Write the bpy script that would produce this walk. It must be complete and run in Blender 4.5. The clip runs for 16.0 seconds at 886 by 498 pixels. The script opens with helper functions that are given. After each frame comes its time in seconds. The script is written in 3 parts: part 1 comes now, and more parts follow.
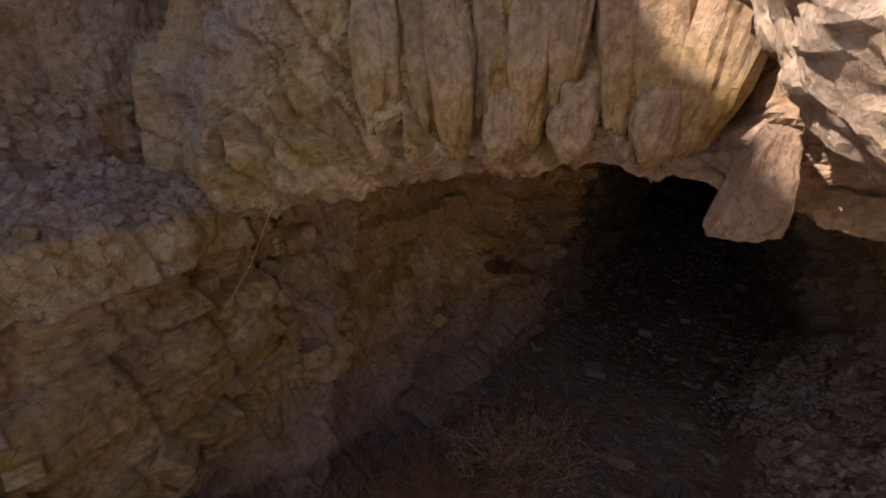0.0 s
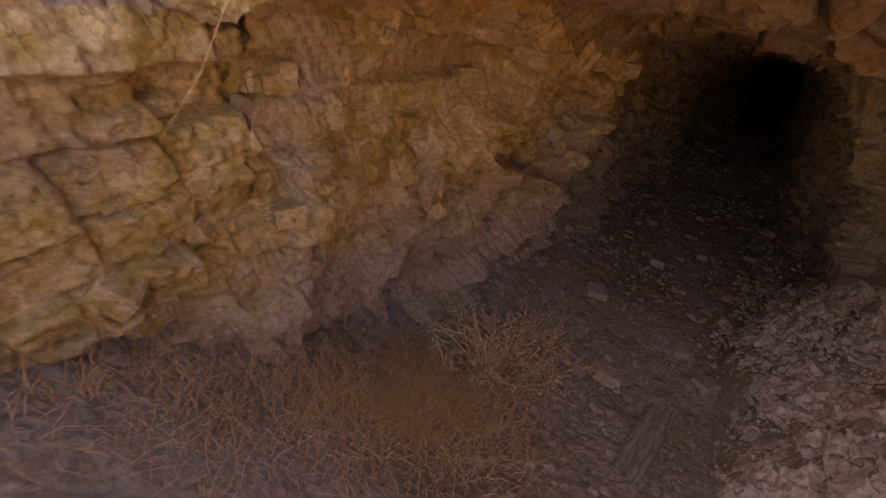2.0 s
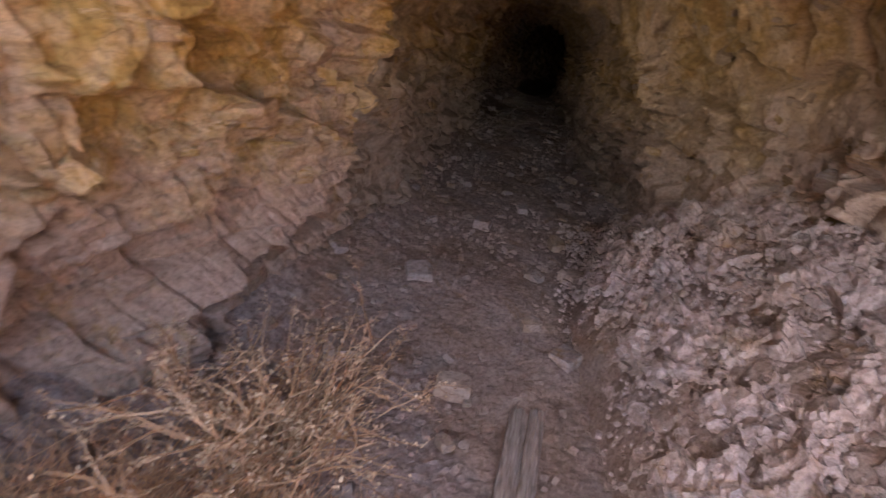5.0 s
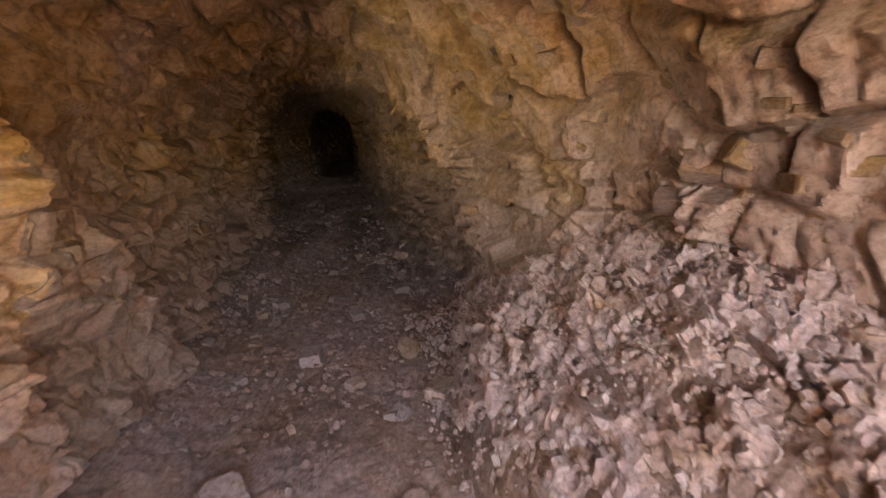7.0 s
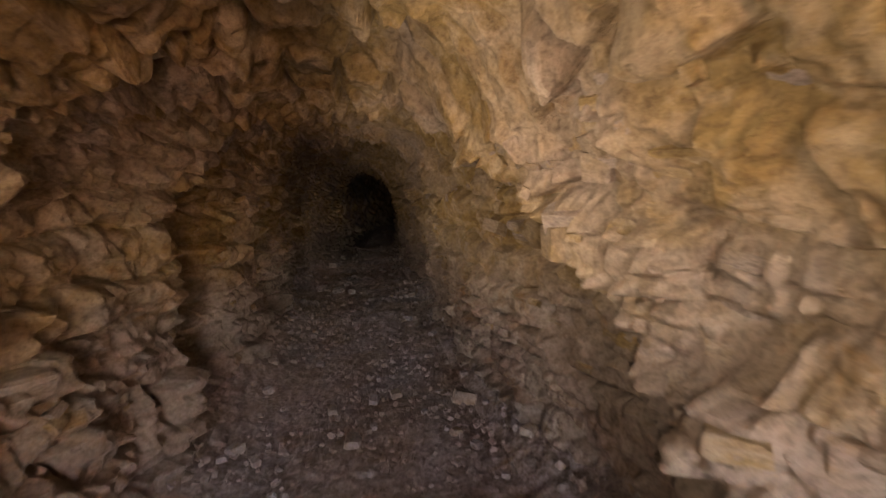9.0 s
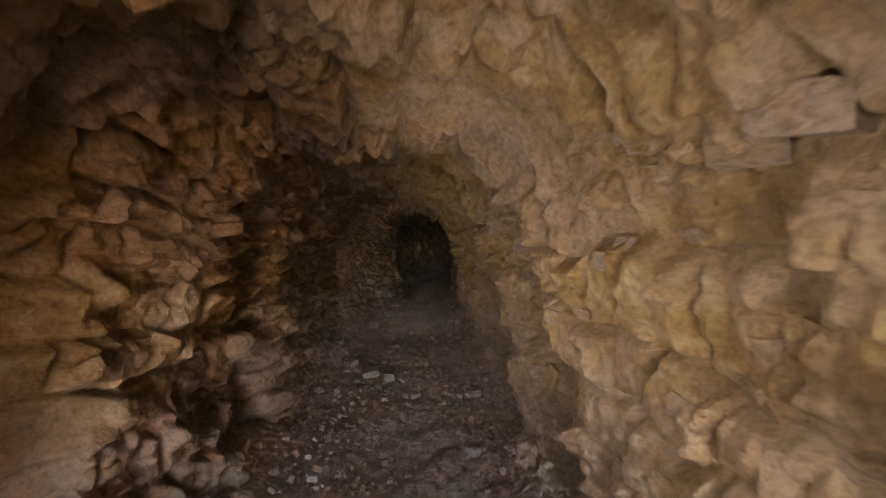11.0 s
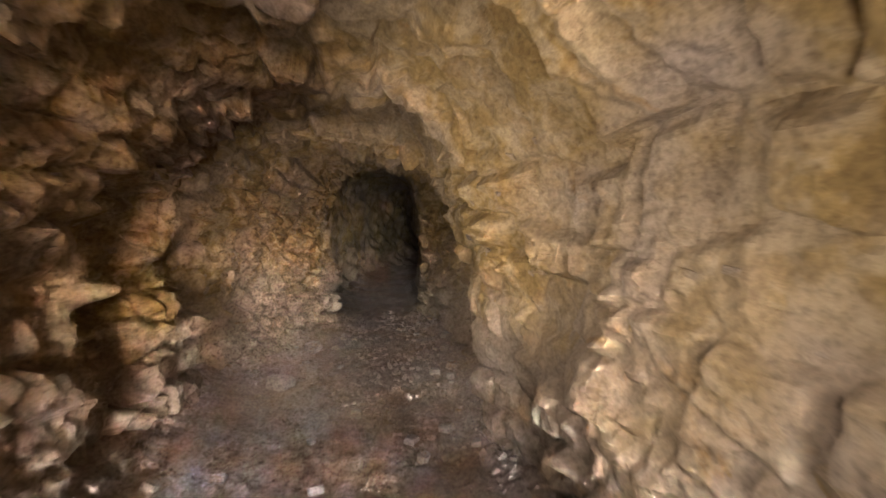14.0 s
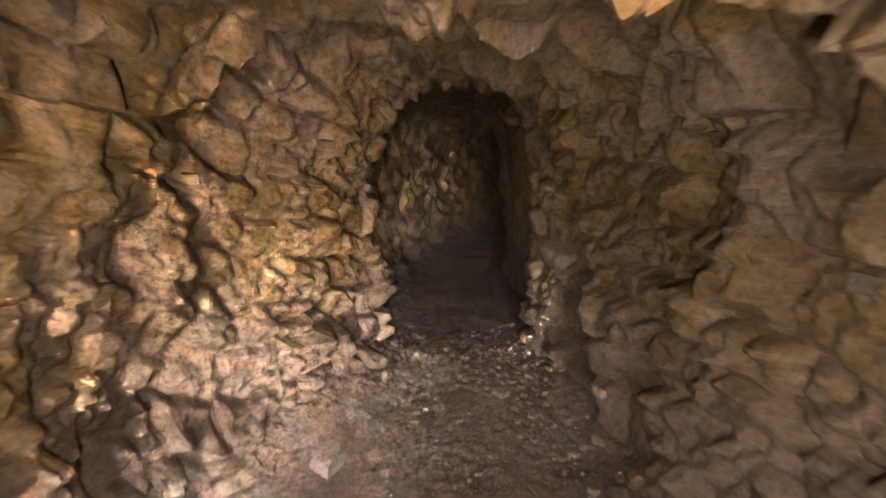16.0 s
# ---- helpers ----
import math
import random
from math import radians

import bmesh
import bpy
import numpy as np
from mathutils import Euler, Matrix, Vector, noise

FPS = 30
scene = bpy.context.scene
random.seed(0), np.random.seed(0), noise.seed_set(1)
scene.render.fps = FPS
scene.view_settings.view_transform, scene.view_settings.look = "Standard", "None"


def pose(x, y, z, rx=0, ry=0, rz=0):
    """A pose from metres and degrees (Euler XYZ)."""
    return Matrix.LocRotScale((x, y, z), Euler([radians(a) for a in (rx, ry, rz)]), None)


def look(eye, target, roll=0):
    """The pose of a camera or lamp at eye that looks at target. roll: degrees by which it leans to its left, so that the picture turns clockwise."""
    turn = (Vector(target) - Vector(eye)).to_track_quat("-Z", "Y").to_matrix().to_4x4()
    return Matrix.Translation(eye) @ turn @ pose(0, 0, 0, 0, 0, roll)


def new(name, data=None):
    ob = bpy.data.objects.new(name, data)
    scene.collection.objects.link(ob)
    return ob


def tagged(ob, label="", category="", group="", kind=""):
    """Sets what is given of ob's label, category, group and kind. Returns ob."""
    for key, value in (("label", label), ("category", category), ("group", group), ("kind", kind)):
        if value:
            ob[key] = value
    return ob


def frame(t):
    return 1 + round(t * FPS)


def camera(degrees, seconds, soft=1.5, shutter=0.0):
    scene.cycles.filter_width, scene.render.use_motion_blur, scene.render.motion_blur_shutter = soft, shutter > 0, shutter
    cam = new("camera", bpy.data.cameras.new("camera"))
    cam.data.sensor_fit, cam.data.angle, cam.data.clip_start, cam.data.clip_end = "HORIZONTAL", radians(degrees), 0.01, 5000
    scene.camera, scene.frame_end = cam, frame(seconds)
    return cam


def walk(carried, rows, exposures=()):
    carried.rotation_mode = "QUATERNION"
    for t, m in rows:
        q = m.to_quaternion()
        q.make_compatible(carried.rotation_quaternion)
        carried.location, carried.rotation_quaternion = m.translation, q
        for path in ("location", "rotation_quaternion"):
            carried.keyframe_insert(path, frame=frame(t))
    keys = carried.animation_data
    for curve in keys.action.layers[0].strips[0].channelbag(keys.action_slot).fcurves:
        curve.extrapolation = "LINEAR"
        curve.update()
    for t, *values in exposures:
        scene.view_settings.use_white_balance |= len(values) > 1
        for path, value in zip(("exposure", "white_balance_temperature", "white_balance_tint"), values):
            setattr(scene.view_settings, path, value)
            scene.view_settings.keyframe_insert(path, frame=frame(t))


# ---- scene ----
cam = camera(90.6, 16.0, shutter=0.3)

PATH = [
    (0, (-0.569, -1.315, 2.101), (-1.385, 0.4, 1.476), 4.7),
    (0.5, (-0.521, -1.303, 2.053), (-1.479, 0.312, 1.366), 3.7),
    (1, (-0.504, -1.28, 2.018), (-1.47, 0.283, 1.227), 5.7),
    (1.5, (-0.459, -1.243, 1.932), (-1.367, 0.304, 1.048), 8.4),
    (2, (-0.515, -1.124, 1.816), (-1.295, 0.453, 0.865), 11.2),
    (2.5, (-0.862, -0.782, 1.706), (-1.509, 0.816, 0.692), 13.0),
    (3, (-0.905, -0.64, 1.627), (-1.457, 0.975, 0.585), 13.7),
    (3.5, (-0.944, -0.486, 1.596), (-1.404, 1.145, 0.533), 15.1),
    (4, (-0.867, -0.375, 1.404), (-1.248, 1.303, 0.384), 15.9),
    (4.5, (-0.716, -0.261, 1.354), (-0.993, 1.482, 0.413), 14.4),
    (5, (-0.501, -0.07, 1.264), (-0.579, 1.746, 0.431), 10.8),
    (5.2, (-0.418, 0.001, 1.264), (-0.397, 1.839, 0.475), 8.6),
    (7.3, (-0.202, 1.029, 1.297), (0.378, 2.89, 0.849), -4.0),
    (7.5, (-0.158, 1.234, 1.263), (0.389, 3.111, 0.844), -4.6),
    (8, (-0.026, 1.72, 1.253), (0.459, 3.631, 0.915), -5.4),
    (8.5, (0.089, 2.398, 1.318), (0.543, 4.324, 1.03), -6.0),
    (9, (0.101, 2.98, 1.393), (0.515, 4.924, 1.175), -5.9),
    (9.5, (0.153, 3.602, 1.523), (0.548, 5.556, 1.359), -5.8),
    (10, (0.216, 4.098, 1.598), (0.545, 6.069, 1.497), -5.9),
    (10.2, (0.29, 4.348, 1.584), (0.568, 6.327, 1.511), -6.5),
    (12.3, (0.101, 6.577, 1.384), (0.225, 8.573, 1.416), -0.1),
    (12.5, (0.057, 6.927, 1.405), (0.258, 8.916, 1.425), -0.2),
    (13, (0.1, 7.726, 1.299), (0.435, 9.696, 1.231), -0.8),
    (13.5, (0.222, 8.547, 1.333), (0.628, 10.503, 1.237), -1.1),
    (14, (0.309, 9.243, 1.436), (0.761, 11.19, 1.371), -2.3),
    (14.5, (0.409, 10.009, 1.511), (0.792, 11.969, 1.404), -2.9),
    (15, (0.326, 10.73, 1.526), (0.668, 12.695, 1.379), -4.3),
    (15.5, (0.382, 11.475, 1.604), (0.606, 13.449, 1.368), -3.2),
    (16, (0.411, 12.153, 1.66), (0.576, 14.127, 1.383), -1.3),
]
EXPOSURES = [(0, 0.65, 7300, 22), (0.5, 1.3, 8100, 26), (0.8, 1.6, 8300, 26), (1.5, 2.4, 8900, 28), (2.2, 2.3, 9000, 28), (2.8, 2.7, 8600, 26), (3.5, 3.4, 7700, 20), (5, 3.9, 7000, 22), (7.5, 4.9, 8000, 25),
             (9, 5.5, 7400, 20), (10.2, 6.0, 6900, 17), (12.5, 8.3, 6700, 14), (14, 9.4, 6600, 13), (15, 9.6, 6600, 14), (16, 10.3, 6700, 19)]
walk(cam, [(t, look(eye, target, roll)) for t, eye, target, roll in PATH], EXPOSURES)

# ---- light ----
world = bpy.data.worlds.new("sky")
scene.world = world
world.use_nodes = True
wn = world.node_tree
sky = wn.nodes.new("ShaderNodeTexSky")
sky.sky_type = "NISHITA"
sky.sun_disc = False
SUN_EL, SUN_AZ = radians(38), radians(135)   # the sun stands behind on the left, over the end of an added, unseen cliff crest
sky.sun_elevation, sky.sun_rotation = SUN_EL, radians(-135)
bg = wn.nodes["Background"]
bg.inputs[1].default_value = 0.11
wn.links.new(sky.outputs[0], bg.inputs[0])
sun = new("sun", bpy.data.lights.new("sun", "SUN"))
sun.data.energy, sun.data.angle, sun.data.color = 5.0, radians(0.5), (1.0, 0.93, 0.82)
sun_way = Vector((-math.sin(SUN_AZ) * math.cos(SUN_EL), math.cos(SUN_AZ) * math.cos(SUN_EL), math.sin(SUN_EL)))
sun.matrix_world = look(sun_way * 40, (0, 0, 0))


# unseen lamps added along the walk stand in for a carried torch: aimed aside, and each dimmer than the one before, to
# keep the way ahead dark
TORCH_STAND_INS = ((0.15, 3.0, 1.30, 0.65), (0.25, 4.2, 1.40, 0.38), (0.20, 5.4, 1.35, 0.22), (0.20, 6.6, 1.30, 0.135), (0.20, 7.8, 1.25, 0.085), (0.30, 9.0, 1.30, 0.056), (0.40, 10.2, 1.35, 0.040), (0.40, 11.4, 1.40, 0.028))
for x, y, z, watts in TORCH_STAND_INS:
    torch_stand_in = new("torch_stand_in", bpy.data.lights.new("torch_stand_in", "SPOT"))
    torch_stand_in.data.energy, torch_stand_in.data.color, torch_stand_in.data.shadow_soft_size = watts, (1.0, 0.95, 0.83), 0.02
    torch_stand_in.data.spot_size, torch_stand_in.data.spot_blend = radians(158), 0.6
    torch_stand_in.matrix_world = look((x, y, z), (x + 1.0, y + 0.35, z + 0.38))
# last added lamp aims ahead, to light the end of the walk
torch_stand_in = new("torch_stand_in", bpy.data.lights.new("torch_stand_in", "SPOT"))
torch_stand_in.data.energy, torch_stand_in.data.color, torch_stand_in.data.shadow_soft_size = 0.048, (1.0, 0.95, 0.83), 0.02
torch_stand_in.data.spot_size, torch_stand_in.data.spot_blend = radians(140), 0.8
torch_stand_in.matrix_world = look((0.35, 12.0, 1.55), (0.5, 14.0, 0.95))


# ---- materials ----
def links(mat):
    mat.use_nodes = True
    nt = mat.node_tree
    return nt, nt.nodes["Principled BSDF"]


def add(nt, kind, **values):
    n = nt.nodes.new(kind)
    for k, v in values.items():
        if k in n.inputs:
            n.inputs[k].default_value = v
    return n


def ramp(nt, fac, stops):
    n = nt.nodes.new("ShaderNodeValToRGB")
    while len(n.color_ramp.elements) < len(stops):
        n.color_ramp.elements.new(0.5)
    for e, (p, c) in zip(n.color_ramp.elements, stops):
        e.position, e.color = p, (*c, 1)
    nt.links.new(fac, n.inputs[0])
    return n.outputs[0]


def mix(nt, fac, a, b, mode="MIX"):
    n = nt.nodes.new("ShaderNodeMix")
    n.data_type, n.blend_type = "RGBA", mode
    for sock, v in ((n.inputs[0], fac), (n.inputs[6], a), (n.inputs[7], b)):
        if isinstance(v, (int, float)):
            sock.default_value = v
        elif isinstance(v, tuple):
            sock.default_value = (*v, 1)
        else:
            nt.links.new(v, sock)
    return n.outputs[2]


def noise_tex(nt, vec, scale, detail=6.0, rough=0.6, distort=0.0):
    n = add(nt, "ShaderNodeTexNoise", Scale=scale, Detail=detail, Roughness=rough, Distortion=distort)
    nt.links.new(vec, n.inputs["Vector"])
    return n.outputs[0]


def rock_material(name, ochre, tan, grey, grey_share=0.5, rust=(0.36, 0.20, 0.07), bump=0.6, crack=0.16, piece=False, low=None):
    mat = bpy.data.materials.new(name)
    nt, bsdf = links(mat)
    tc = nt.nodes.new("ShaderNodeTexCoord")
    vec = tc.outputs["Object"]
    if piece:
        info = nt.nodes.new("ShaderNodeObjectInfo")
        scaled = nt.nodes.new("ShaderNodeVectorMath")
        scaled.operation = "MULTIPLY"
        nt.links.new(vec, scaled.inputs[0])
        scaled.inputs[1].default_value = (0.15, 0.15, 0.15)
        vec = scaled.outputs[0]
        ofs = nt.nodes.new("ShaderNodeVectorMath")
        ofs.operation = "MULTIPLY_ADD"
        nt.links.new(info.outputs["Random"], ofs.inputs[0])
        ofs.inputs[1].default_value = (7.3, 3.1, 5.7)
        nt.links.new(vec, ofs.inputs[2])
        vec = ofs.outputs[0]
    big = noise_tex(nt, vec, 1.3, 4, 0.6, 0.4)
    mid = noise_tex(nt, vec, 5.5, 6, 0.65, 0.6)
    fine = noise_tex(nt, vec, 38, 8, 0.7)
    grit = noise_tex(nt, vec, 170, 4, 0.7)
    base = ramp(nt, mid, [(0.30, tuple(c * 0.72 for c in ochre)), (0.47, ochre), (0.60, tan), (0.76, tuple(min(1, c * 1.12) for c in tan))])
    g = ramp(nt, big, [(grey_share - 0.13, (1, 1, 1)), (grey_share + 0.12, (0, 0, 0))])
    base = mix(nt, g, base, mix(nt, fine, tuple(c * 0.72 for c in grey), tuple(c * 1.25 for c in grey)))
    if low:
        # lower rock paler and pinker than the ochre above; partly cool daylight painted in
        sep = nt.nodes.new("ShaderNodeSeparateXYZ")
        nt.links.new(vec, sep.inputs[0])
        rise = nt.nodes.new("ShaderNodeMath")
        rise.operation = "MULTIPLY_ADD"
        nt.links.new(noise_tex(nt, vec, 1.9, 5, 0.65, 0.8), rise.inputs[0])
        rise.inputs[1].default_value = -1.5
        nt.links.new(sep.outputs[2], rise.inputs[2])
        span = add(nt, "ShaderNodeMapRange")
        nt.links.new(rise.outputs[0], span.inputs[0])
        span.inputs[1].default_value, span.inputs[2].default_value = low - 1.0, low - 0.55
        span.inputs[3].default_value, span.inputs[4].default_value = 0.85, 0.0
        base = mix(nt, span.outputs[0], base, mix(nt, mid, tuple(c * 0.8 for c in grey), tuple(min(1, c * 1.3) for c in grey)))
    stain = ramp(nt, noise_tex(nt, vec, 2.7, 7, 0.7, 1.2), [(0.57, (0, 0, 0)), (0.70, (0.75, 0.75, 0.75))])
    base = mix(nt, stain, base, rust)
    base = mix(nt, 0.75, base, ramp(nt, fine, [(0.32, (0.40, 0.37, 0.35)), (0.56, (1.0, 1.0, 1.0))]), "MULTIPLY")
    base = mix(nt, 0.35, base, ramp(nt, grit, [(0.32, (0.45, 0.43, 0.42)), (0.6, (1.0, 1.0, 1.0))]), "MULTIPLY")
    # hairline joints
    warp = nt.nodes.new("ShaderNodeVectorMath")
    warp.operation = "MULTIPLY_ADD"
    col = add(nt, "ShaderNodeTexNoise", Scale=6.0, Detail=3.0)
    nt.links.new(vec, col.inputs["Vector"])
    nt.links.new(col.outputs[1], warp.inputs[0])
    warp.inputs[1].default_value = (0.06, 0.06, 0.06)
    nt.links.new(vec, warp.inputs[2])
    vor = add(nt, "ShaderNodeTexVoronoi", Scale=13.0)
    vor.feature = "DISTANCE_TO_EDGE"
    nt.links.new(warp.outputs[0], vor.inputs["Vector"])
    line = ramp(nt, vor.outputs[0], [(0.0, (0.3, 0.27, 0.25)), (0.014, (1, 1, 1))])
    base = mix(nt, crack, base, line, "MULTIPLY")
    nt.links.new(base, bsdf.inputs["Base Color"])
    bsdf.inputs["Roughness"].default_value = 0.93
    bsdf.inputs["Specular IOR Level"].default_value = 0.2
    b1 = add(nt, "ShaderNodeBump", Strength=bump, Distance=0.02)
    nt.links.new(fine, b1.inputs["Height"])
    b2 = add(nt, "ShaderNodeBump", Strength=bump * 0.7, Distance=0.006)
    nt.links.new(grit, b2.inputs["Height"])
    nt.links.new(b1.outputs[0], b2.inputs["Normal"])
    b3 = add(nt, "ShaderNodeBump", Strength=crack, Distance=0.012)
    nt.links.new(line, b3.inputs["Height"])
    nt.links.new(b2.outputs[0], b3.inputs["Normal"])
    nt.links.new(b3.outputs[0], bsdf.inputs["Normal"])
    return mat


OCHRE, TAN, MAUVE = (0.54, 0.335, 0.11), (0.70, 0.48, 0.26), (0.48, 0.34, 0.27)
M_LEFT = rock_material("ochre_rock", OCHRE, TAN, MAUVE, 0.38, rust=(0.47, 0.29, 0.10), bump=0.8, crack=0.5, low=0.70)
M_BROW = rock_material("brow_rock", (0.50, 0.32, 0.12), (0.66, 0.48, 0.27), (0.50, 0.38, 0.33), 0.47, crack=0.2)
# rock colour darkened inside the tunnel: shade put in, less bounced light
M_TUNNEL_DIM = rock_material("dimmed_tunnel_rock", (0.28, 0.18, 0.072), (0.37, 0.265, 0.155), (0.30, 0.225, 0.175), 0.44, rust=(0.25, 0.14, 0.05), low=1.0)
M_RIGHT = rock_material("pale_side_rock", (0.34, 0.22, 0.09), (0.46, 0.33, 0.20), (0.45, 0.345, 0.285), 0.44, rust=(0.28, 0.16, 0.06), low=1.45)
# block colour dimmed likewise, so the blocks keep the tunnel's painted-in shade
M_SIDE_BLOCK_DIM = rock_material("dimmed_side_block_rock", (0.30, 0.195, 0.085), (0.39, 0.285, 0.175), (0.31, 0.235, 0.185), 0.50, crack=0.2, piece=True)
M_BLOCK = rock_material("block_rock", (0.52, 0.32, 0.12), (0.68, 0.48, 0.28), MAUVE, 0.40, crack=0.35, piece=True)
M_STONE = rock_material("stone", (0.40, 0.27, 0.17), (0.52, 0.39, 0.28), (0.43, 0.35, 0.31), 0.56, crack=0.1, piece=True)
M_FLOOR = rock_material("dusty_floor", (0.33, 0.225, 0.165), (0.40, 0.285, 0.215), (0.37, 0.285, 0.245), 0.52, rust=(0.32, 0.20, 0.12), bump=0.9, crack=0.0)
M_SCREE = rock_material("scree", (0.50, 0.37, 0.28), (0.62, 0.48, 0.39), (0.56, 0.45, 0.41), 0.55, bump=0.9, crack=0.1)
M_SCREE_STONE = rock_material("scree_stone", (0.50, 0.37, 0.28), (0.62, 0.48, 0.39), (0.56, 0.45, 0.41), 0.55, crack=0.1, piece=True)
M_PALE = rock_material("pale_rock", (0.60, 0.45, 0.34), (0.72, 0.57, 0.46), (0.66, 0.54, 0.47), 0.5, crack=0.1)
# ground out of view, coloured dark to bounce less sunlight into the tunnel
M_LOW_BOUNCE = rock_material("low_bounce_ground", (0.17, 0.125, 0.075), (0.22, 0.17, 0.11), (0.19, 0.155, 0.125), 0.5, bump=0.9, crack=0.0)
M_DIRT = rock_material("dirt", (0.50, 0.33, 0.18), (0.58, 0.42, 0.27), (0.52, 0.40, 0.36), 0.5, bump=0.9, crack=0.0)


def straw_material(name, a, b):
    mat = bpy.data.materials.new(name)
    nt, bsdf = links(mat)
    geo = nt.nodes.new("ShaderNodeNewGeometry")
    nt.links.new(ramp(nt, geo.outputs["Random Per Island"], [(0.0, a), (1.0, b)]), bsdf.inputs["Base Color"])
    bsdf.inputs["Roughness"].default_value = 0.8
    return mat


M_STRAW = straw_material("dry_straw", (0.36, 0.18, 0.09), (0.66, 0.39, 0.20))
M_TWIG = straw_material("dry_twig", (0.22, 0.11, 0.05), (0.60, 0.40, 0.24))
M_LEAF = straw_material("dry_leaf", (0.28, 0.17, 0.09), (0.60, 0.44, 0.28))


def wood_material():
    mat = bpy.data.materials.new("weathered_wood")
    nt, bsdf = links(mat)
    tc = nt.nodes.new("ShaderNodeTexCoord")
    mp = nt.nodes.new("ShaderNodeMapping")
    mp.inputs["Scale"].default_value = (1.0, 0.06, 1.0)
    nt.links.new(tc.outputs["Object"], mp.inputs["Vector"])
    grain = noise_tex(nt, mp.outputs[0], 90, 5, 0.65, 0.5)
    col = ramp(nt, grain, [(0.3, (0.11, 0.085, 0.07)), (0.5, (0.27, 0.215, 0.18)), (0.7, (0.40, 0.33, 0.28))])
    nt.links.new(mix(nt, 0.5, col, ramp(nt, noise_tex(nt, tc.outputs["Object"], 9), [(0.35, (0.6, 0.55, 0.5)), (0.6, (1, 1, 1))]), "MULTIPLY"), bsdf.inputs["Base Color"])
    bsdf.inputs["Roughness"].default_value = 0.9
    b = add(nt, "ShaderNodeBump", Strength=0.8, Distance=0.006)
    nt.links.new(grain, b.inputs["Height"])
    nt.links.new(b.outputs[0], bsdf.inputs["Normal"])
    return mat


M_WOOD = wood_material()


# ---- noise fields ----
def hashed(ix, iy, iz, k):
    h = (ix.astype(np.int64) * 73856093 ^ iy.astype(np.int64) * 19349663 ^ iz.astype(np.int64) * 83492791 ^ (k * 2654435761)) & 0xFFFFFFFF
    h = ((h ^ (h >> 15)) * 2246822519) & 0xFFFFFFFF
    h = ((h ^ (h >> 13)) * 3266489917) & 0xFFFFFFFF
    return ((h ^ (h >> 16)) & 0xFFFFFF) / float(0xFFFFFF)


def value_noise(p, k=1):
    i = np.floor(p)
    f = p - i
    f = f * f * (3 - 2 * f)
    out = 0.0
    for dx in (0, 1):
        for dy in (0, 1):
            for dz in (0, 1):
                w = (f[:, 0] if dx else 1 - f[:, 0]) * (f[:, 1] if dy else 1 - f[:, 1]) * (f[:, 2] if dz else 1 - f[:, 2])
                out = out + w * hashed(i[:, 0] + dx, i[:, 1] + dy, i[:, 2] + dz, k)
    return out * 2 - 1


def fbm(p, octaves, k=1, gain=0.5):
    out, a = 0.0, 1.0
    for o in range(octaves):
        out = out + a * value_noise(p * 2.03 ** o + 17.1 * o, k + o)
        a *= gain
    return out


def cells(p, k):
    """Nearest jittered-grid cell: gap to the second, three random numbers, offset from the cell's centre."""
    i = np.floor(p)
    n = len(p)
    f1, f2 = np.full(n, 9.0), np.full(n, 9.0)
    rnd, vec = np.zeros((n, 3)), np.zeros((n, 3))
    for dx in (-1, 0, 1):
        for dy in (-1, 0, 1):
            for dz in (-1, 0, 1):
                c = [i[:, 0] + dx, i[:, 1] + dy, i[:, 2] + dz]
                v = np.stack([p[:, a] - (c[a] + 0.12 + 0.76 * hashed(*c, k + a)) for a in range(3)], 1)
                d = np.abs(v).max(1) * 0.6 + np.sqrt((v * v).sum(1)) * 0.5
                near = d < f1
                f2 = np.where(near, f1, np.minimum(f2, d))
                f1 = np.where(near, d, f1)
                r = np.stack([hashed(*c, k + 5 + a) for a in range(3)], 1)
                rnd[near], vec[near] = r[near], v[near]
    return f2 - f1, rnd, vec


def bedded(p, dip=8.0, lean=0.0):
    c, s = math.cos(radians(dip)), math.sin(radians(dip))
    y, z = p[:, 1] * c + p[:, 2] * s, -p[:, 1] * s + p[:, 2] * c
    c, s = math.cos(radians(lean)), math.sin(radians(lean))
    return np.stack([p[:, 0], y * c + z * s, -y * s + z * c], 1)


def bricks(b, thick, length, k):
    """Joint-bounded blocks in beds: the depth of the nearest joint in metres, three random numbers, the place inside the block."""
    t = (b[:, 2] + 0.75 * b[:, 0]) / thick + 0.45 * value_noise(b * 1.3, k) + 0.2 * value_noise(b * 5.0, k + 1)
    band = np.floor(t)
    zero = np.zeros_like(band)
    a = b[:, 1] / length * (0.65 + 0.8 * hashed(band, zero, zero, k + 2)) + 9.7 * hashed(band, zero, zero, k + 3) + 0.22 * value_noise(b * 4.0, k + 4)
    i = np.floor(a)
    r = np.stack([hashed(band, i, zero, k + 5 + q) for q in range(3)], 1)
    ft, fa = t - band, a - i
    edge = np.minimum(np.minimum(ft, 1 - ft) * thick, np.minimum(fa, 1 - fa) * length)
    return edge, r, np.stack([fa - 0.5, ft - 0.5], 1)


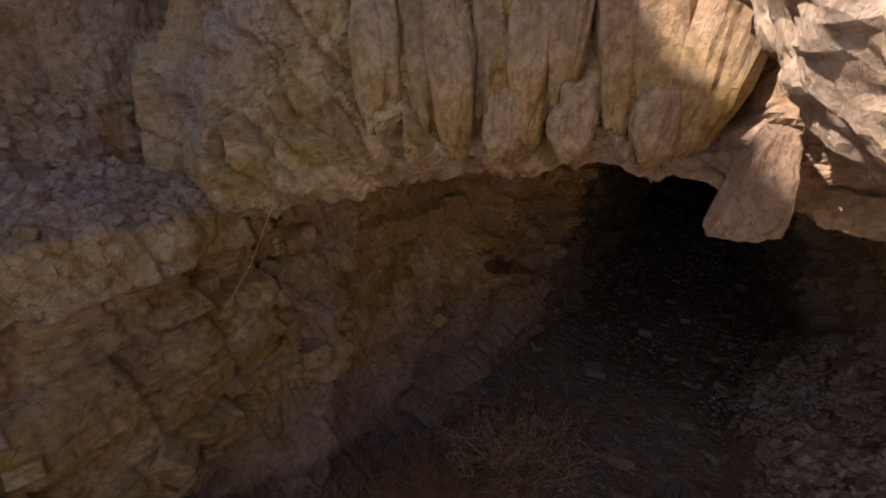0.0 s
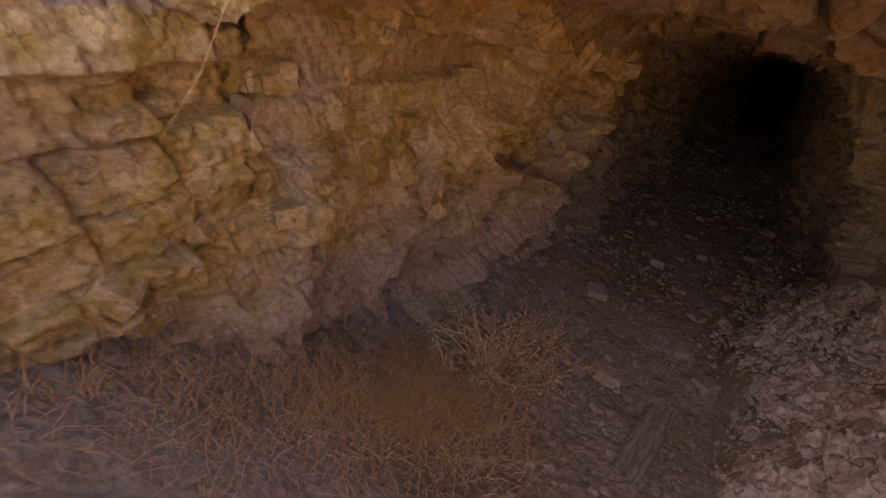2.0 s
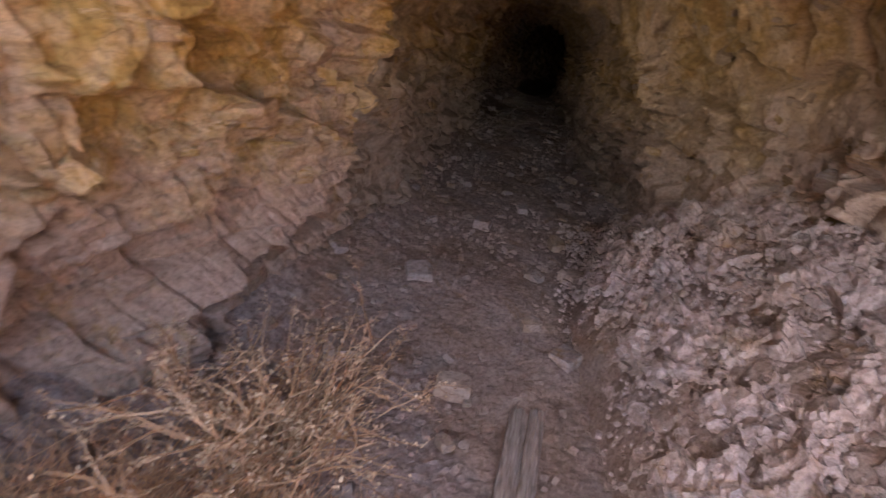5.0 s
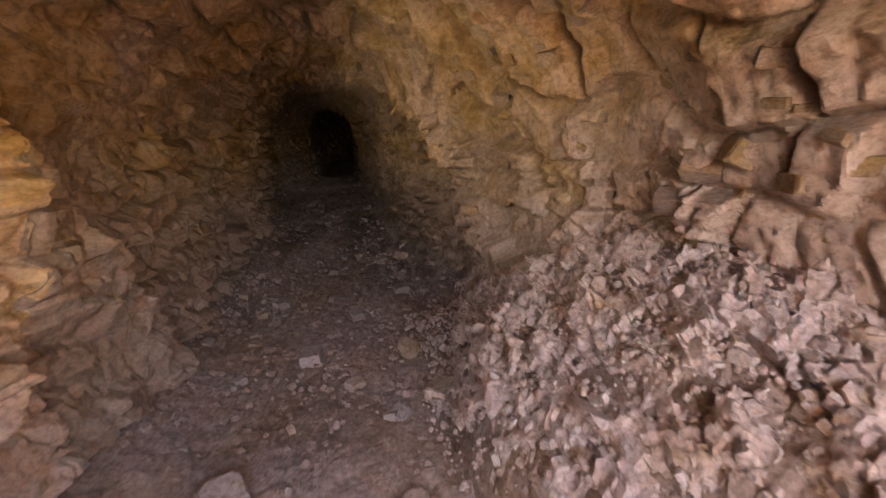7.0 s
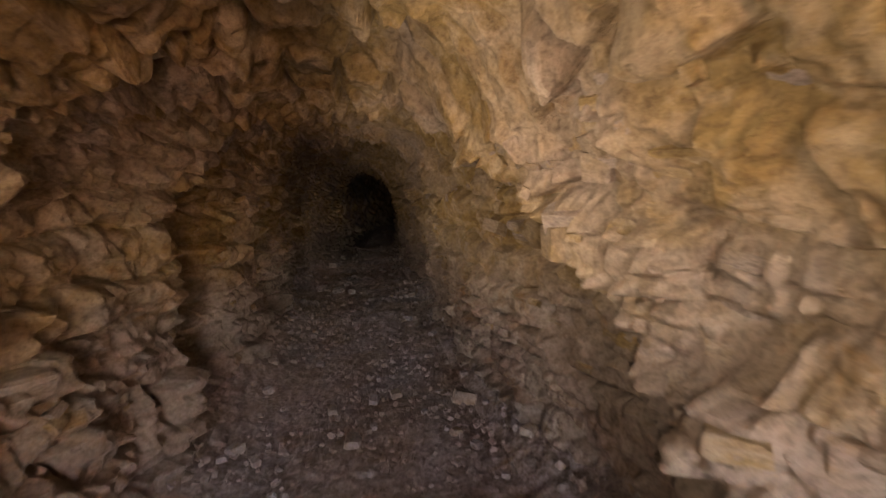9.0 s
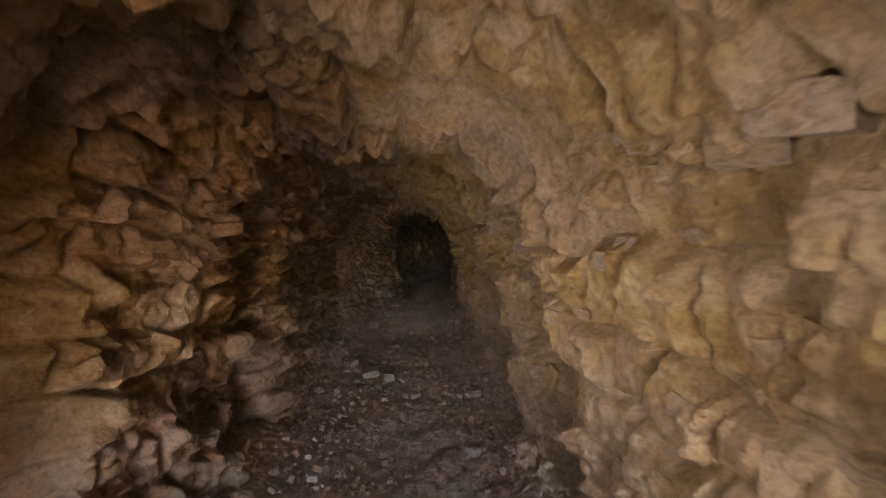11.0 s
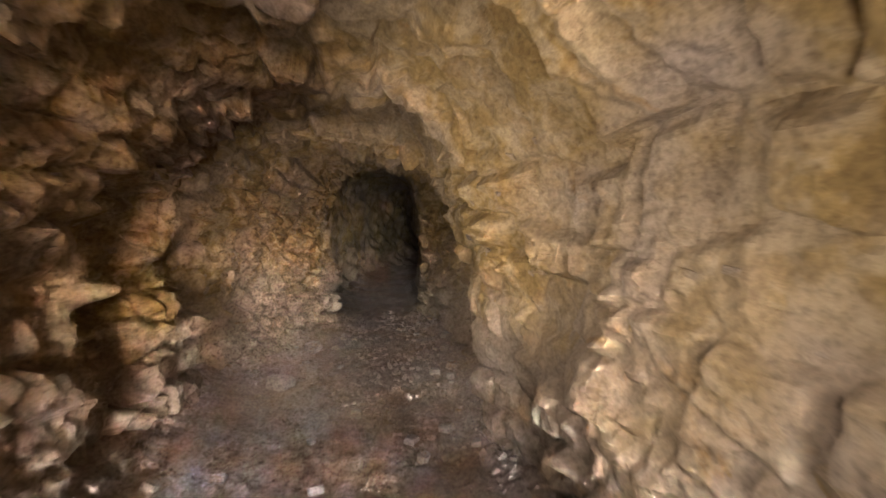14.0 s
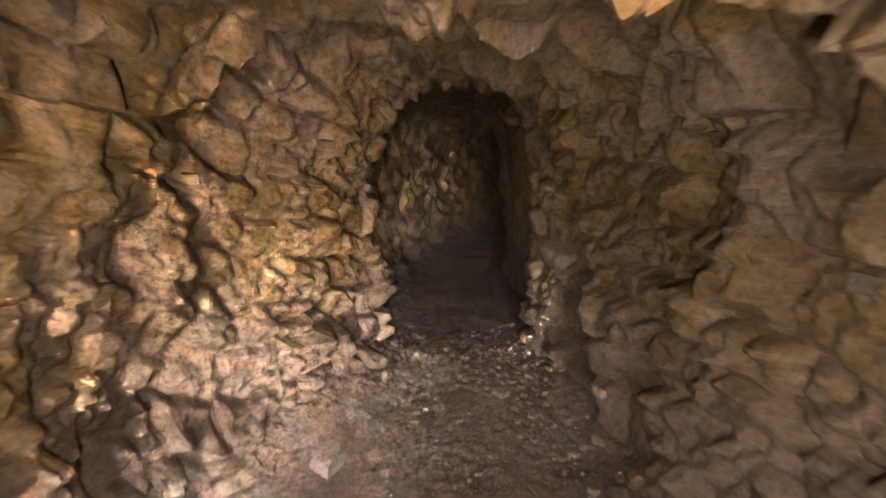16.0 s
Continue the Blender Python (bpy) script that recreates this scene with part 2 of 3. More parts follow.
def rock_relief(p, big=0.08, block=0.075, chip=0.032, thick=0.20, length=0.26, dip=8.0, lean=0.0):
    """How far a broken rock face stands out, in metres: swells, jointed blocks, chips, grain."""
    warp = np.stack([fbm(p * 2.6, 3, 31 + a) for a in range(3)], 1) * 0.05
    b = bedded(p + warp, dip, lean)
    d = big * fbm(p * 1.15, 3, 3)
    edge, r, v = bricks(b, thick, length, 11)
    lift = np.clip(edge / 0.026, 0, 1)
    d += block * lift * (0.15 + r[:, 0] * 1.35 + v[:, 0] * (r[:, 1] - 0.5) * 1.1 + v[:, 1] * (r[:, 2] - 0.3) * 0.9) - block * 0.7
    edge, r, v = bricks(b + 3.3, thick * 0.38, length * 0.38, 211)
    m = np.clip(0.45 + 1.9 * fbm(p * 1.9, 2, 61), 0.12, 1)
    lift = np.clip(edge / 0.017, 0, 1)
    d += m * chip * lift * (0.2 + r[:, 0] * 1.5 + v[:, 0] * (r[:, 1] - 0.5) * 1.8 + v[:, 1] * (r[:, 2] - 0.5) * 1.4)
    edge, r, v = cells(b / 0.075, 41)
    d += chip * 0.6 * np.clip(edge / 0.12, 0, 1) * (0.3 + r[:, 0] * 0.7 + (v * (r - 0.5)).sum(1) * 1.6)
    return d + 0.007 * fbm(p * 21, 3, 81)


def jointed_relief(p, big=0.05):
    """A bedded face split into flat rectangular blocks: beds that stand out or back, upright joints, smaller broken pieces."""
    warp = np.stack([fbm(p * 1.7, 3, 131 + a) for a in range(3)], 1) * 0.035
    b = bedded(p + warp, 7)
    zero = np.zeros(len(p))
    d = big * fbm(p * 1.1, 3, 103)
    for thick, length, out, tilt, gap, depth, k in ((0.20, 0.27, 0.11, 0.45, 0.016, 0.060, 111), (0.085, 0.11, 0.062, 0.55, 0.011, 0.032, 141), (0.036, 0.046, 0.024, 0.6, 0.007, 0.012, 171)):
        t = b[:, 2] / thick + 0.30 * value_noise(b * np.array((0.8, 0.8, 1.7)), k) + 0.12 * value_noise(b * 0.9 / thick, k + 1)
        band = np.floor(t)
        a = (b[:, 1] + 0.18 * b[:, 2]) / length * (0.6 + 0.9 * hashed(band, zero, zero, k + 2)) + 9.7 * hashed(band, zero, zero, k + 3) + 0.10 * value_noise(b * 0.8 / thick, k + 4)
        i = np.floor(a)
        r = np.stack([hashed(band, i, zero, k + 5 + q) for q in range(4)], 1)
        ft, fa = t - band, a - i
        edge = np.minimum(np.minimum(ft, 1 - ft) * thick, np.minimum(fa, 1 - fa) * length)
        block = out * (hashed(band, zero, zero, k + 9) * 0.7 + r[:, 0] - 0.85) + tilt * ((fa - 0.5) * length * (r[:, 1] - 0.5) + (ft - 0.5) * thick * (r[:, 2] - 0.35))
        joint = -depth * np.clip(1 - edge / gap, 0, 1) * (0.4 + 0.6 * r[:, 3])
        # the smaller the pieces, the more they keep to crumbled patches
        m = 1.0 if k == 111 else np.clip((0.55 if k == 141 else 0.35) + 1.6 * fbm(p * 1.7, 2, k + 20), 0.22 if k == 141 else 0.10, 1)
        d = d + m * (block + joint)
    return d + 0.004 * fbm(p * 26, 3, 181)


def soften(d, times):
    """Worn steps: each height shared with its neighbours on the grid."""
    for _ in range(times):
        q = np.pad(d, 1, mode="edge")
        q = (q[:-2] + 2 * q[1:-1] + q[2:]) / 4
        d = (q[:, :-2] + 2 * q[:, 1:-1] + q[:, 2:]) / 4
    return d


def echelon(y, edges):
    """Slabs that stand out more and more along the wall, each ending in a broken edge: (edge line, height, how far out, run)."""
    d = 0.0
    for edge, out, run in edges:
        d = d + out * np.clip(1 - (edge - y) / run, 0, 1) * np.clip((edge - y) / 0.03, 0, 1)
    return d


# ---- building ----
def sheet(name, grid, material, label="", category="", flip=False, smooth=False):
    """A structure object from a grid of points, rows by columns."""
    rows, cols = grid.shape[:2]
    idx = np.arange(rows * cols).reshape(rows, cols)
    q = np.stack([idx[:-1, :-1], idx[1:, :-1], idx[1:, 1:], idx[:-1, 1:]], -1).reshape(-1, 4)
    if flip:
        q = q[:, ::-1]
    me = bpy.data.meshes.new(name)
    me.vertices.add(rows * cols)
    me.vertices.foreach_set("co", grid.reshape(-1))
    me.loops.add(q.size)
    me.loops.foreach_set("vertex_index", q.reshape(-1).astype(np.int32))
    me.polygons.add(len(q))
    me.polygons.foreach_set("loop_start", np.arange(0, q.size, 4, dtype=np.int32))
    me.polygons.foreach_set("loop_total", np.full(len(q), 4, np.int32))
    me.update(calc_edges=True)
    me.polygons.foreach_set("use_smooth", np.full(len(q), smooth))
    me.materials.append(material)
    return tagged(new(name, me), label, category, "", "structure")


def normals(grid):
    a, b = np.gradient(grid, axis=0), np.gradient(grid, axis=1)
    n = np.cross(a, b)
    return n / np.maximum(np.linalg.norm(n, axis=2, keepdims=True), 1e-9)


def smooth_interp(y, table):
    """Piecewise-linear table, softened."""
    ty, tv = zip(*table)
    return sum(np.interp(y + o, ty, tv) for o in (-0.12, -0.04, 0.04, 0.12)) / 4


LEFT = ((-4, -2.05), (-1, -1.97), (0, -1.9), (0.6, -1.9), (1, -1.82), (1.5, -1.76), (2.1, -1.6), (2.8, -1.42), (4.2, -1.30), (5.4, -1.28), (5.9, -1.12),
        (6.5, -1.12), (7.1, -0.98), (7.6, -0.88), (9, -0.9), (10.3, -1.05), (11.5, -0.88), (13.5, -0.86), (14.0, -0.72), (14.5, -0.3), (15.2, -0.10), (15.6, 0.14), (15.9, 0.18), (16.1, -0.05), (19, 0.35), (21, 0.9), (23, 2.2), (26, 6.0))
RIGHT = ((-4, 1.9), (0, 1.5), (1, 1.3), (2, 1.22), (2.8, 1.16), (4.2, 1.24), (6, 1.24), (8, 1.26), (9, 1.30), (10, 1.38),
         (11, 1.42), (12.0, 1.42), (13.5, 1.56), (14.2, 1.74), (15.3, 1.70), (15.9, 1.50), (16.15, 1.75), (19, 2.0), (21, 2.6), (23, 4.2), (26, 8.0))
ROOF = ((-4, 2.25), (-0.2, 2.22), (0.6, 2.06), (1.5, 2.0), (3, 2.05), (5, 2.1), (6.6, 2.12), (8, 2.25), (9, 2.5), (9.8, 2.3), (11, 2.32), (12.4, 2.42), (14.3, 2.42), (15.9, 2.56), (16.15, 2.95), (22, 2.95))
FLOOR = ((-6, 2.2), (-3, 1.35), (-1.3, 0.72), (-0.9, 0.56), (-0.15, 0.18), (0.25, -0.06), (1, -0.26), (1.6, -0.30), (2.6, -0.20), (4, -0.17), (6, -0.19), (8, -0.06), (10, 0.05), (12, 0.1), (14.3, 0.14), (18, 0.25), (22, 0.4))


def section(y, u):
    """The bare tunnel: u from 0 (left foot) over the roof to 1 (right foot)."""
    xl, xr, zc, zf = (smooth_interp(y, t) for t in (LEFT, RIGHT, ROOF, FLOOR))
    zs = zf + 0.85
    up = np.clip(u / 0.2, 0, 1), np.clip((1 - u) / 0.2, 0, 1)
    a = np.clip((u - 0.2) / 0.6, 0, 1) * np.pi
    c, s = np.cos(a), np.sin(a)
    p = np.interp(y, (0.3, 1.2, 3.5), (0.36, 0.45, 0.70))
    x = (xl + xr) / 2 - (xr - xl) / 2 * np.sign(c) * np.abs(c) ** p
    z = zs + (zc - zs) * np.abs(s) ** p
    low = np.minimum(up[0], up[1])
    z = np.where(low < 1, zf - 0.35 + (zs - zf + 0.35) * low, z)
    return np.stack([x, y + 0 * x, z], -1)


POCKETS = ((6.08, 6.95, 0.34), (8.25, 8.95, 0.26), (11.6, 12.4, 0.28), (13.0, 13.5, 0.18))


def tunnel_grid(y0, y1, dy, cols, u0=0.0, u1=1.0):
    """A stretch of the tunnel's skin between two shares of the way round."""
    y = np.arange(y0, y1, dy)
    fine = section(y[:, None], np.linspace(0, 1, 1200)[None, :])
    run = np.concatenate([np.zeros((len(y), 1)), np.cumsum(np.linalg.norm(np.diff(fine, axis=1), axis=2), 1)], 1)
    even = np.linspace(u0, u1, cols)
    g = np.stack([[np.interp(even * run[i, -1], run[i], fine[i, :, a]) for i in range(len(y))] for a in range(3)], -1)
    n = -normals(g)
    mid = np.stack([(fine[:, :1, 0] + fine[:, -1:, 0]) / 2 + 0 * g[..., 0], g[..., 1], 0 * g[..., 2] + 1.0], -1)
    n *= np.sign(((mid - g) * n).sum(2, keepdims=True))
    p = g.reshape(-1, 3)
    share = (even[None, :] + 0 * g[..., 0]).reshape(-1)
    left, right = np.clip((0.40 - share) / 0.06, 0, 1), np.clip((share - 0.58) / 0.06, 0, 1)
    d = np.zeros(len(p))
    mouth = left * np.clip((3.6 - p[:, 1]) / 0.8, 0, 1)
    if mouth.max() > 0:
        d += mouth * jointed_relief(p)
    if mouth.min() < 1:
        deep = np.clip((p[:, 1] - 2.6) / 1.5, 0, 1)
        d += (1 - mouth) * rock_relief(p, 0.08, 0.105 * (1 - 0.12 * deep), 0.034 + 0.014 * deep, 0.24, 0.30)
    # arched steps where the rock broke back in rounds
    yy = p[:, 1] + 0.55 * fbm(p * 1.3, 3, 91)
    saw = (yy / 1.55) % 1.0
    d += np.clip((yy - 3.5) / 2, 0, 1) * (1 - 0.7 * right) * (0.12 * np.where(saw < 0.9, saw / 0.9, (1 - saw) / 0.1) - 0.06)
    # overlapping scales with ragged edges on the roof and the left side
    yy = p[:, 1] + 0.30 * fbm(p * np.array((1.6, 1.6, 2.6)), 4, 191)
    saw = (yy / 0.36) % 1.0
    size = np.clip(0.5 + 1.5 * fbm(p * 1.4, 2, 197), 0.1, 1)
    d += np.clip((p[:, 1] - 1.5) / 2, 0, 1) * (1 - right) * size * (0.085 * np.where(saw < 0.93, saw / 0.93, (1 - saw) / 0.07) - 0.04)
    # knobs of rotten rock on the left side
    on = np.nonzero((left > 0) & (p[:, 1] > 2.8))[0]
    if len(on):
        q = p[on]
        edge, r, v = cells(q / 0.17 + 0.35 * np.stack([fbm(q * 4, 2, 151 + k) for k in range(3)], 1), 161)
        d[on] += np.clip((q[:, 1] - 2.8) / 1.0, 0, 1) * left[on] * 0.11 * (r[:, 0] - 0.3) * np.clip(edge / 0.35, 0, 1)
    z = p[:, 2]
    wob = p[:, 1] + 0.09 * fbm(p * np.array((1.5, 1.5, 4.5)), 4, 95)
    d += left * echelon(wob, ((0.30 + 0.30 * (z - 1.0), 0.10, 0.5), (0.92 + 0.62 * np.clip(z - 0.35, 0, 2), 0.16, 0.5), (1.75 + 0.3 * np.clip(z - 0.5, 0, 2), 0.10, 0.35), (2.66 - 4.6 * np.clip((z - 0.5) ** 2, 0, 0.24), 0.20, 0.55), (3.75 - 0.8 * np.clip(z - 0.3, 0, 2), 0.22, 1.0)))
    d += right * echelon(wob, ((4.05 + 0.78 * np.clip(z - 0.6, 0, 3), 0.30, 1.7), (6.95 + 0.75 * np.clip(z - 1.1, 0, 3), 0.24, 1.9), (8.15 + 0.75 * np.clip(z - 0.8, 0, 3), 0.28, 1.1), (11.95 + 0.8 * np.clip(z - 0.8, 0, 3), 0.27, 2.6), (14.3 + 0.5 * z, 0.18, 1.2)))
    # pockets in the left side: the first is real, the others added to make shade
    for a, b, hollow in POCKETS:
        d -= hollow * np.clip((0.33 - share) / 0.04, 0, 1) * np.clip((wob - a) / 0.05, 0, 1) * np.clip((b - wob) / 0.3, 0, 1)
    return g + n * soften(d.reshape(g.shape[:2]), 2 if dy < 0.01 else 1)[..., None]


LEFT_LABEL, ROOF_LABEL, RIGHT_LABEL = "broken ochre rock side of the mine tunnel", "rough arched rock roof of the tunnel", "fractured tan rock side of the mine tunnel"
GRIDS = {}
for tag, y0, y1, dy, cols in (("1", -0.22, 2.8, 0.011, 540), ("2", 2.78, 9.0, 0.0115, 470), ("3", 8.98, 16.4, 0.0155, 370), ("4", 16.38, 23.9, 0.05, 130)):
    g = tunnel_grid(y0, y1, dy, cols)
    a, b, lo = int(cols * 0.36), int(cols * 0.64), int(cols * 0.14)
    GRIDS["left" + tag] = g[10:-4, lo:a]
    GRIDS["right" + tag] = g[90:, b:-lo] if tag == "1" else g[:, b:-lo]
    if tag == "1":
        GRIDS["left1"] = fine_left = tunnel_grid(-0.08, y1, 0.0065, 340, 0.0, 0.362)
        sheet("wall_left_1", fine_left, M_LEFT, LEFT_LABEL, "rock wall", flip=True)
    else:
        sheet("wall_left_" + tag, g[:, :a + 1], M_TUNNEL_DIM, LEFT_LABEL, "rock wall", flip=True)
    sheet("ceiling_" + tag, g[:, a:b + 1], M_TUNNEL_DIM, ROOF_LABEL, "ceiling", flip=True)
    sheet("wall_right_" + tag, g[:, b:], M_RIGHT if tag == "1" else M_TUNNEL_DIM, RIGHT_LABEL, "rock wall", flip=True)


# added past the bend to stop daylight leaking in at the open end
def end_light_stop():
    x = np.linspace(2.5, 9.5, 140)[:, None]
    z = np.linspace(-0.6, 3.6, 90)[None, :]
    g = np.stack([x + 0 * z, 23.6 + 0 * x + 0 * z, z + 0 * x], -1)
    g[..., 1] += rock_relief(g.reshape(-1, 3)).reshape(g.shape[:2])
    return g


sheet("wall_light_stop", end_light_stop(), M_TUNNEL_DIM, "unseen rock face added to keep light out of the tunnel's far end", "rock wall")


def floor_height(x, y):
    xl, xr, zf = (smooth_interp(y, t) for t in (LEFT, RIGHT, FLOOR))
    bank = np.interp(y, (-4, -0.5, 0.8, 1.8, 2.8, 3.5, 4.2, 5), (0.3, 0.3, 0.8, 1.1, 0.95, 0.6, 0.25, 0.12))
    wide = np.interp(y, (-4, 1, 2.4, 3.4, 4.5), (0.8, 0.95, 0.90, 0.62, 0.35))
    r = np.clip((x - (xr - wide)) / wide, 0, 1.3)
    l = np.clip(((xl + 0.5) - x) / 0.5, 0, 1.3)
    return zf + bank * r ** 0.7 + 0.20 * l ** 1.3


def floor_grid(y0, y1, dy, cols):
    y = np.arange(y0, y1, dy)[:, None]
    xl, xr = smooth_interp(y, LEFT) - 0.25, smooth_interp(y, RIGHT) + 0.25
    x = xl + (xr - xl) * np.linspace(0, 1, cols)[None, :]
    g = np.stack([x, y + 0 * x, floor_height(x, y)], -1)
    p = g.reshape(-1, 3)
    lump = np.clip((p[:, 2] - smooth_interp(p[:, 1], FLOOR)) / 0.3, 0, 1)
    d = 0.03 * fbm(p * 2.2, 3, 5) + 0.010 * fbm(p * 17, 3, 9)
    edge, r, v = cells(p / 0.10, 71)
    d += lump * 0.055 * ((r[:, 0] - 0.4) - 0.6 * (v * v).sum(1) + (v * (r - 0.5)).sum(1))
    edge, r, v = cells(p / 0.035, 75)
    d += 0.012 * np.where(r[:, 0] > 0.6, np.clip(0.45 - (v * v).sum(1) * 1.6, 0, 1), 0)
    g[..., 2] += d.reshape(g.shape[:2])
    return g


def scree_grid():
    """Crumbled rock heaped against the right side behind the mouth."""
    y = np.arange(0.3, 4.6, 0.012)[:, None]
    w = np.linspace(0, 1, 130)[None, :]
    xr = smooth_interp(y, RIGHT)
    toe = xr - np.interp(y, (0.3, 1.2, 2.4, 3.4, 4.6), (0.95, 1.02, 0.94, 0.62, 0.3)) + 0.10 * value_noise(np.concatenate([y * 2.3, 0 * y, 0 * y], 1), 5)[:, None]
    x = toe + (xr + 0.25 - toe) * w
    g = np.stack([x, y + 0 * x, floor_height(x, y) - 0.07 + 0.09 * np.clip(w / 0.2, 0, 1)], -1)
    p = g.reshape(-1, 3)
    e, r, v = cells(p / 0.13, 171)
    d = 0.09 * (r[:, 0] - 0.45) + 0.07 * (v * (r - 0.5)).sum(1)
    e, r, v = cells(p / 0.05, 175)
    d += 0.035 * (r[:, 0] - 0.45) + 0.035 * (v * (r - 0.5)).sum(1) + 0.02 * fbm(p * 9, 3, 8)
    n = normals(g)
    n *= np.sign(n[..., 2:])
    return g + n * (d.reshape(g.shape[:2]) * np.clip(w / 0.12, 0.15, 1) * np.clip((4.6 - y) / 0.5, 0, 1))[..., None]


sheet("ground_scree", scree_grid(), M_SCREE, "bank of crumbled pale grey rock against the tunnel side", "scree bank")
sheet("floor", floor_grid(-0.6, 16.2, 0.018, 170), M_FLOOR, "dusty gravel-strewn earth floor of the tunnel", "floor")
sheet("floor_far", floor_grid(16.18, 23.9, 0.05, 70), M_FLOOR, "dusty earth floor deep in the tunnel", "floor")
sheet("ground_entry", floor_grid(-3.2, -0.58, 0.03, 150), M_FLOOR, "loose dirt slope down to the entrance", "ground")


# ---- outside of the entrance ----
def outer_left():
    y = np.concatenate([np.arange(-4.0, -1.7, 0.03), np.arange(-1.7, 0.75, 0.008)])[:, None]
    w = np.concatenate([np.linspace(0, 0.52, 300), np.linspace(0.522, 1, 180)])[None, :]
    zf = smooth_interp(y, FLOOR)
    fade = np.clip((y - 0.05) / 0.30, 0, 1)
    xs = np.interp(w, (0, 0.5, 0.52, 0.68, 0.8, 1), (0, 0, -0.05, -0.45, -0.62, -1.2))
    zs = np.interp(w, (0.5, 0.52, 0.68, 0.8, 1), (1.60, 1.66, 1.80, 2.4, 5.05))
    # unseen crest: height and end set so its shadow spares only the boulder
    zs = np.where(w > 0.8, 2.4 + (zs - 2.4) * np.interp(y, (-3.75, -3.35), (0.12, 1.0)), zs)
    z = np.where(w < 0.5, zf - 0.3 + (1.60 - zf + 0.3) * w / 0.5, zs) + 0 * y
    x = -1.93 + xs - 0.35 * fade + 0 * y
    g = np.stack([x, y + 0 * x, z], -1)
    n = normals(g)
    n *= np.sign(n[..., :1])
    p = g.reshape(-1, 3)
    d = jointed_relief(p).reshape(g.shape[:2]) + echelon(p[:, 1], ((0.30 + 0.30 * (p[:, 2] - 1.0), 0.10, 0.5),)).reshape(g.shape[:2])
    d = soften(d, 2)
    loose = np.clip((w - 0.465) / 0.035, 0, 1)
    e, r, v = cells(p / 0.05, 15)
    grit = (0.03 * fbm(p * 6, 4, 6) + 0.014 * (r[:, 0] - (v * v).sum(1))).reshape(g.shape[:2])
    return g + n * (d * (1 - 0.75 * loose) + grit * loose)[..., None]


g = outer_left()
cut = 298
GRIDS["outer"] = g[100:330, 90:285]
sheet("wall_left_outer", g[:, :cut + 1], M_LEFT, "blocky ochre rock face beside the entrance", "rock wall")
GRIDS["ledge"] = g[70:320, cut + 2:380]
sheet("ground_ledge", g[:, cut:], M_DIRT, "gravel ledge and dirt bank above the rock face, crest raised to block sun", "bank")


def brow():
    x = np.linspace(-2.5, 3.2, 400)[:, None]
    w = np.linspace(0, 1, 230)[None, :]
    zb = np.interp(x, (-2.5, -1.95, -1.4, -0.93, -0.72, -0.46, -0.14, 0.6, 1.3, 1.8, 3.2), (1.45, 1.66, 1.83, 1.97, 2.00, 1.99, 1.96, 1.95, 1.85, 1.2, 0.6))
    yy = np.interp(w, (0, 0.25, 0.33, 0.42, 0.7, 1), (0.6, -0.08, -0.22, -0.26, -0.2, 0.7)) + 0 * x
    zz = np.interp(w, (0, 0.25, 0.33, 0.42, 0.7, 1), (0.34, 0.05, 0.0, 0.06, 0.6, 2.9))
    out = np.clip((x + 0.55) / 0.5, 0, 1) * np.clip(w / 0.33, 0, 1) * 0.12
    g = np.stack([x + 0 * w, yy - out, zb + zz], -1)
    n = normals(g)
    n *= -np.sign(n[..., 1:2] + 1e-6)
    p = g.reshape(-1, 3)
    d = rock_relief(p, 0.06, 0.04, 0.02)
    # hanging columns of packed mud
    e, r, v = cells(p * np.array((6.0, 2.2, 1.6)), 19)
    drip = 0.15 * np.clip(0.55 - (v[:, :1] ** 2).sum(1) * 3, -0.2, 1) * r[:, 0]
    d += drip * (np.clip((w - 0.36) / 0.1, 0, 1) + 0 * x).reshape(-1)
    return g + n * d.reshape(*g.shape[:2], 1)


sheet("wall_brow", brow(), M_BROW, "overhanging rock brow above the tunnel mouth, partly sunlit", "rock wall")


# added out of view: kept low so open sky lights the left wall
def right_bank():
    y = np.arange(-5.0, 0.1, 0.05)[:, None]
    w = np.linspace(0, 1, 90)[None, :]
    zf = smooth_interp(y, FLOOR)
    x = smooth_interp(y, RIGHT) + np.interp(w, (0, 0.5, 1), (-0.2, 0.5, 3.0)) + 0 * w
    z = zf + np.interp(w, (0, 0.5, 1), (-0.2, 0.6, 0.9))
    g = np.stack([x, y + 0 * x, z + 0 * y], -1)
    g[..., 2] += 0.08 * fbm(g.reshape(-1, 3) * 1.5, 4, 7).reshape(g.shape[:2])
    return g


sheet("ground_bank", right_bank(), M_DIRT, "dirt bank added out of view beside the entrance", "bank", flip=True)


def hillside():
    x = np.linspace(-1, 1, 140)[:, None]
    y = np.linspace(0, 1, 140)[None, :]
    x, y = np.sign(x) * np.abs(x) ** 2.5 * 300 + 0 * y, 0.35 + y ** 2.2 * 400 + 0 * x
    z = 4.4 + 0.5 * (y - 0.35) * np.exp(-y / 120) + 0.3 * np.clip(np.abs(x) - 4, 0, None) * -np.exp(-np.abs(x) / 60)
    g = np.stack([x, y, z], -1)
    p = g.reshape(-1, 3)
    g[..., 2] += (0.5 * fbm(p * 0.12, 4, 2)).reshape(g.shape[:2])
    return g


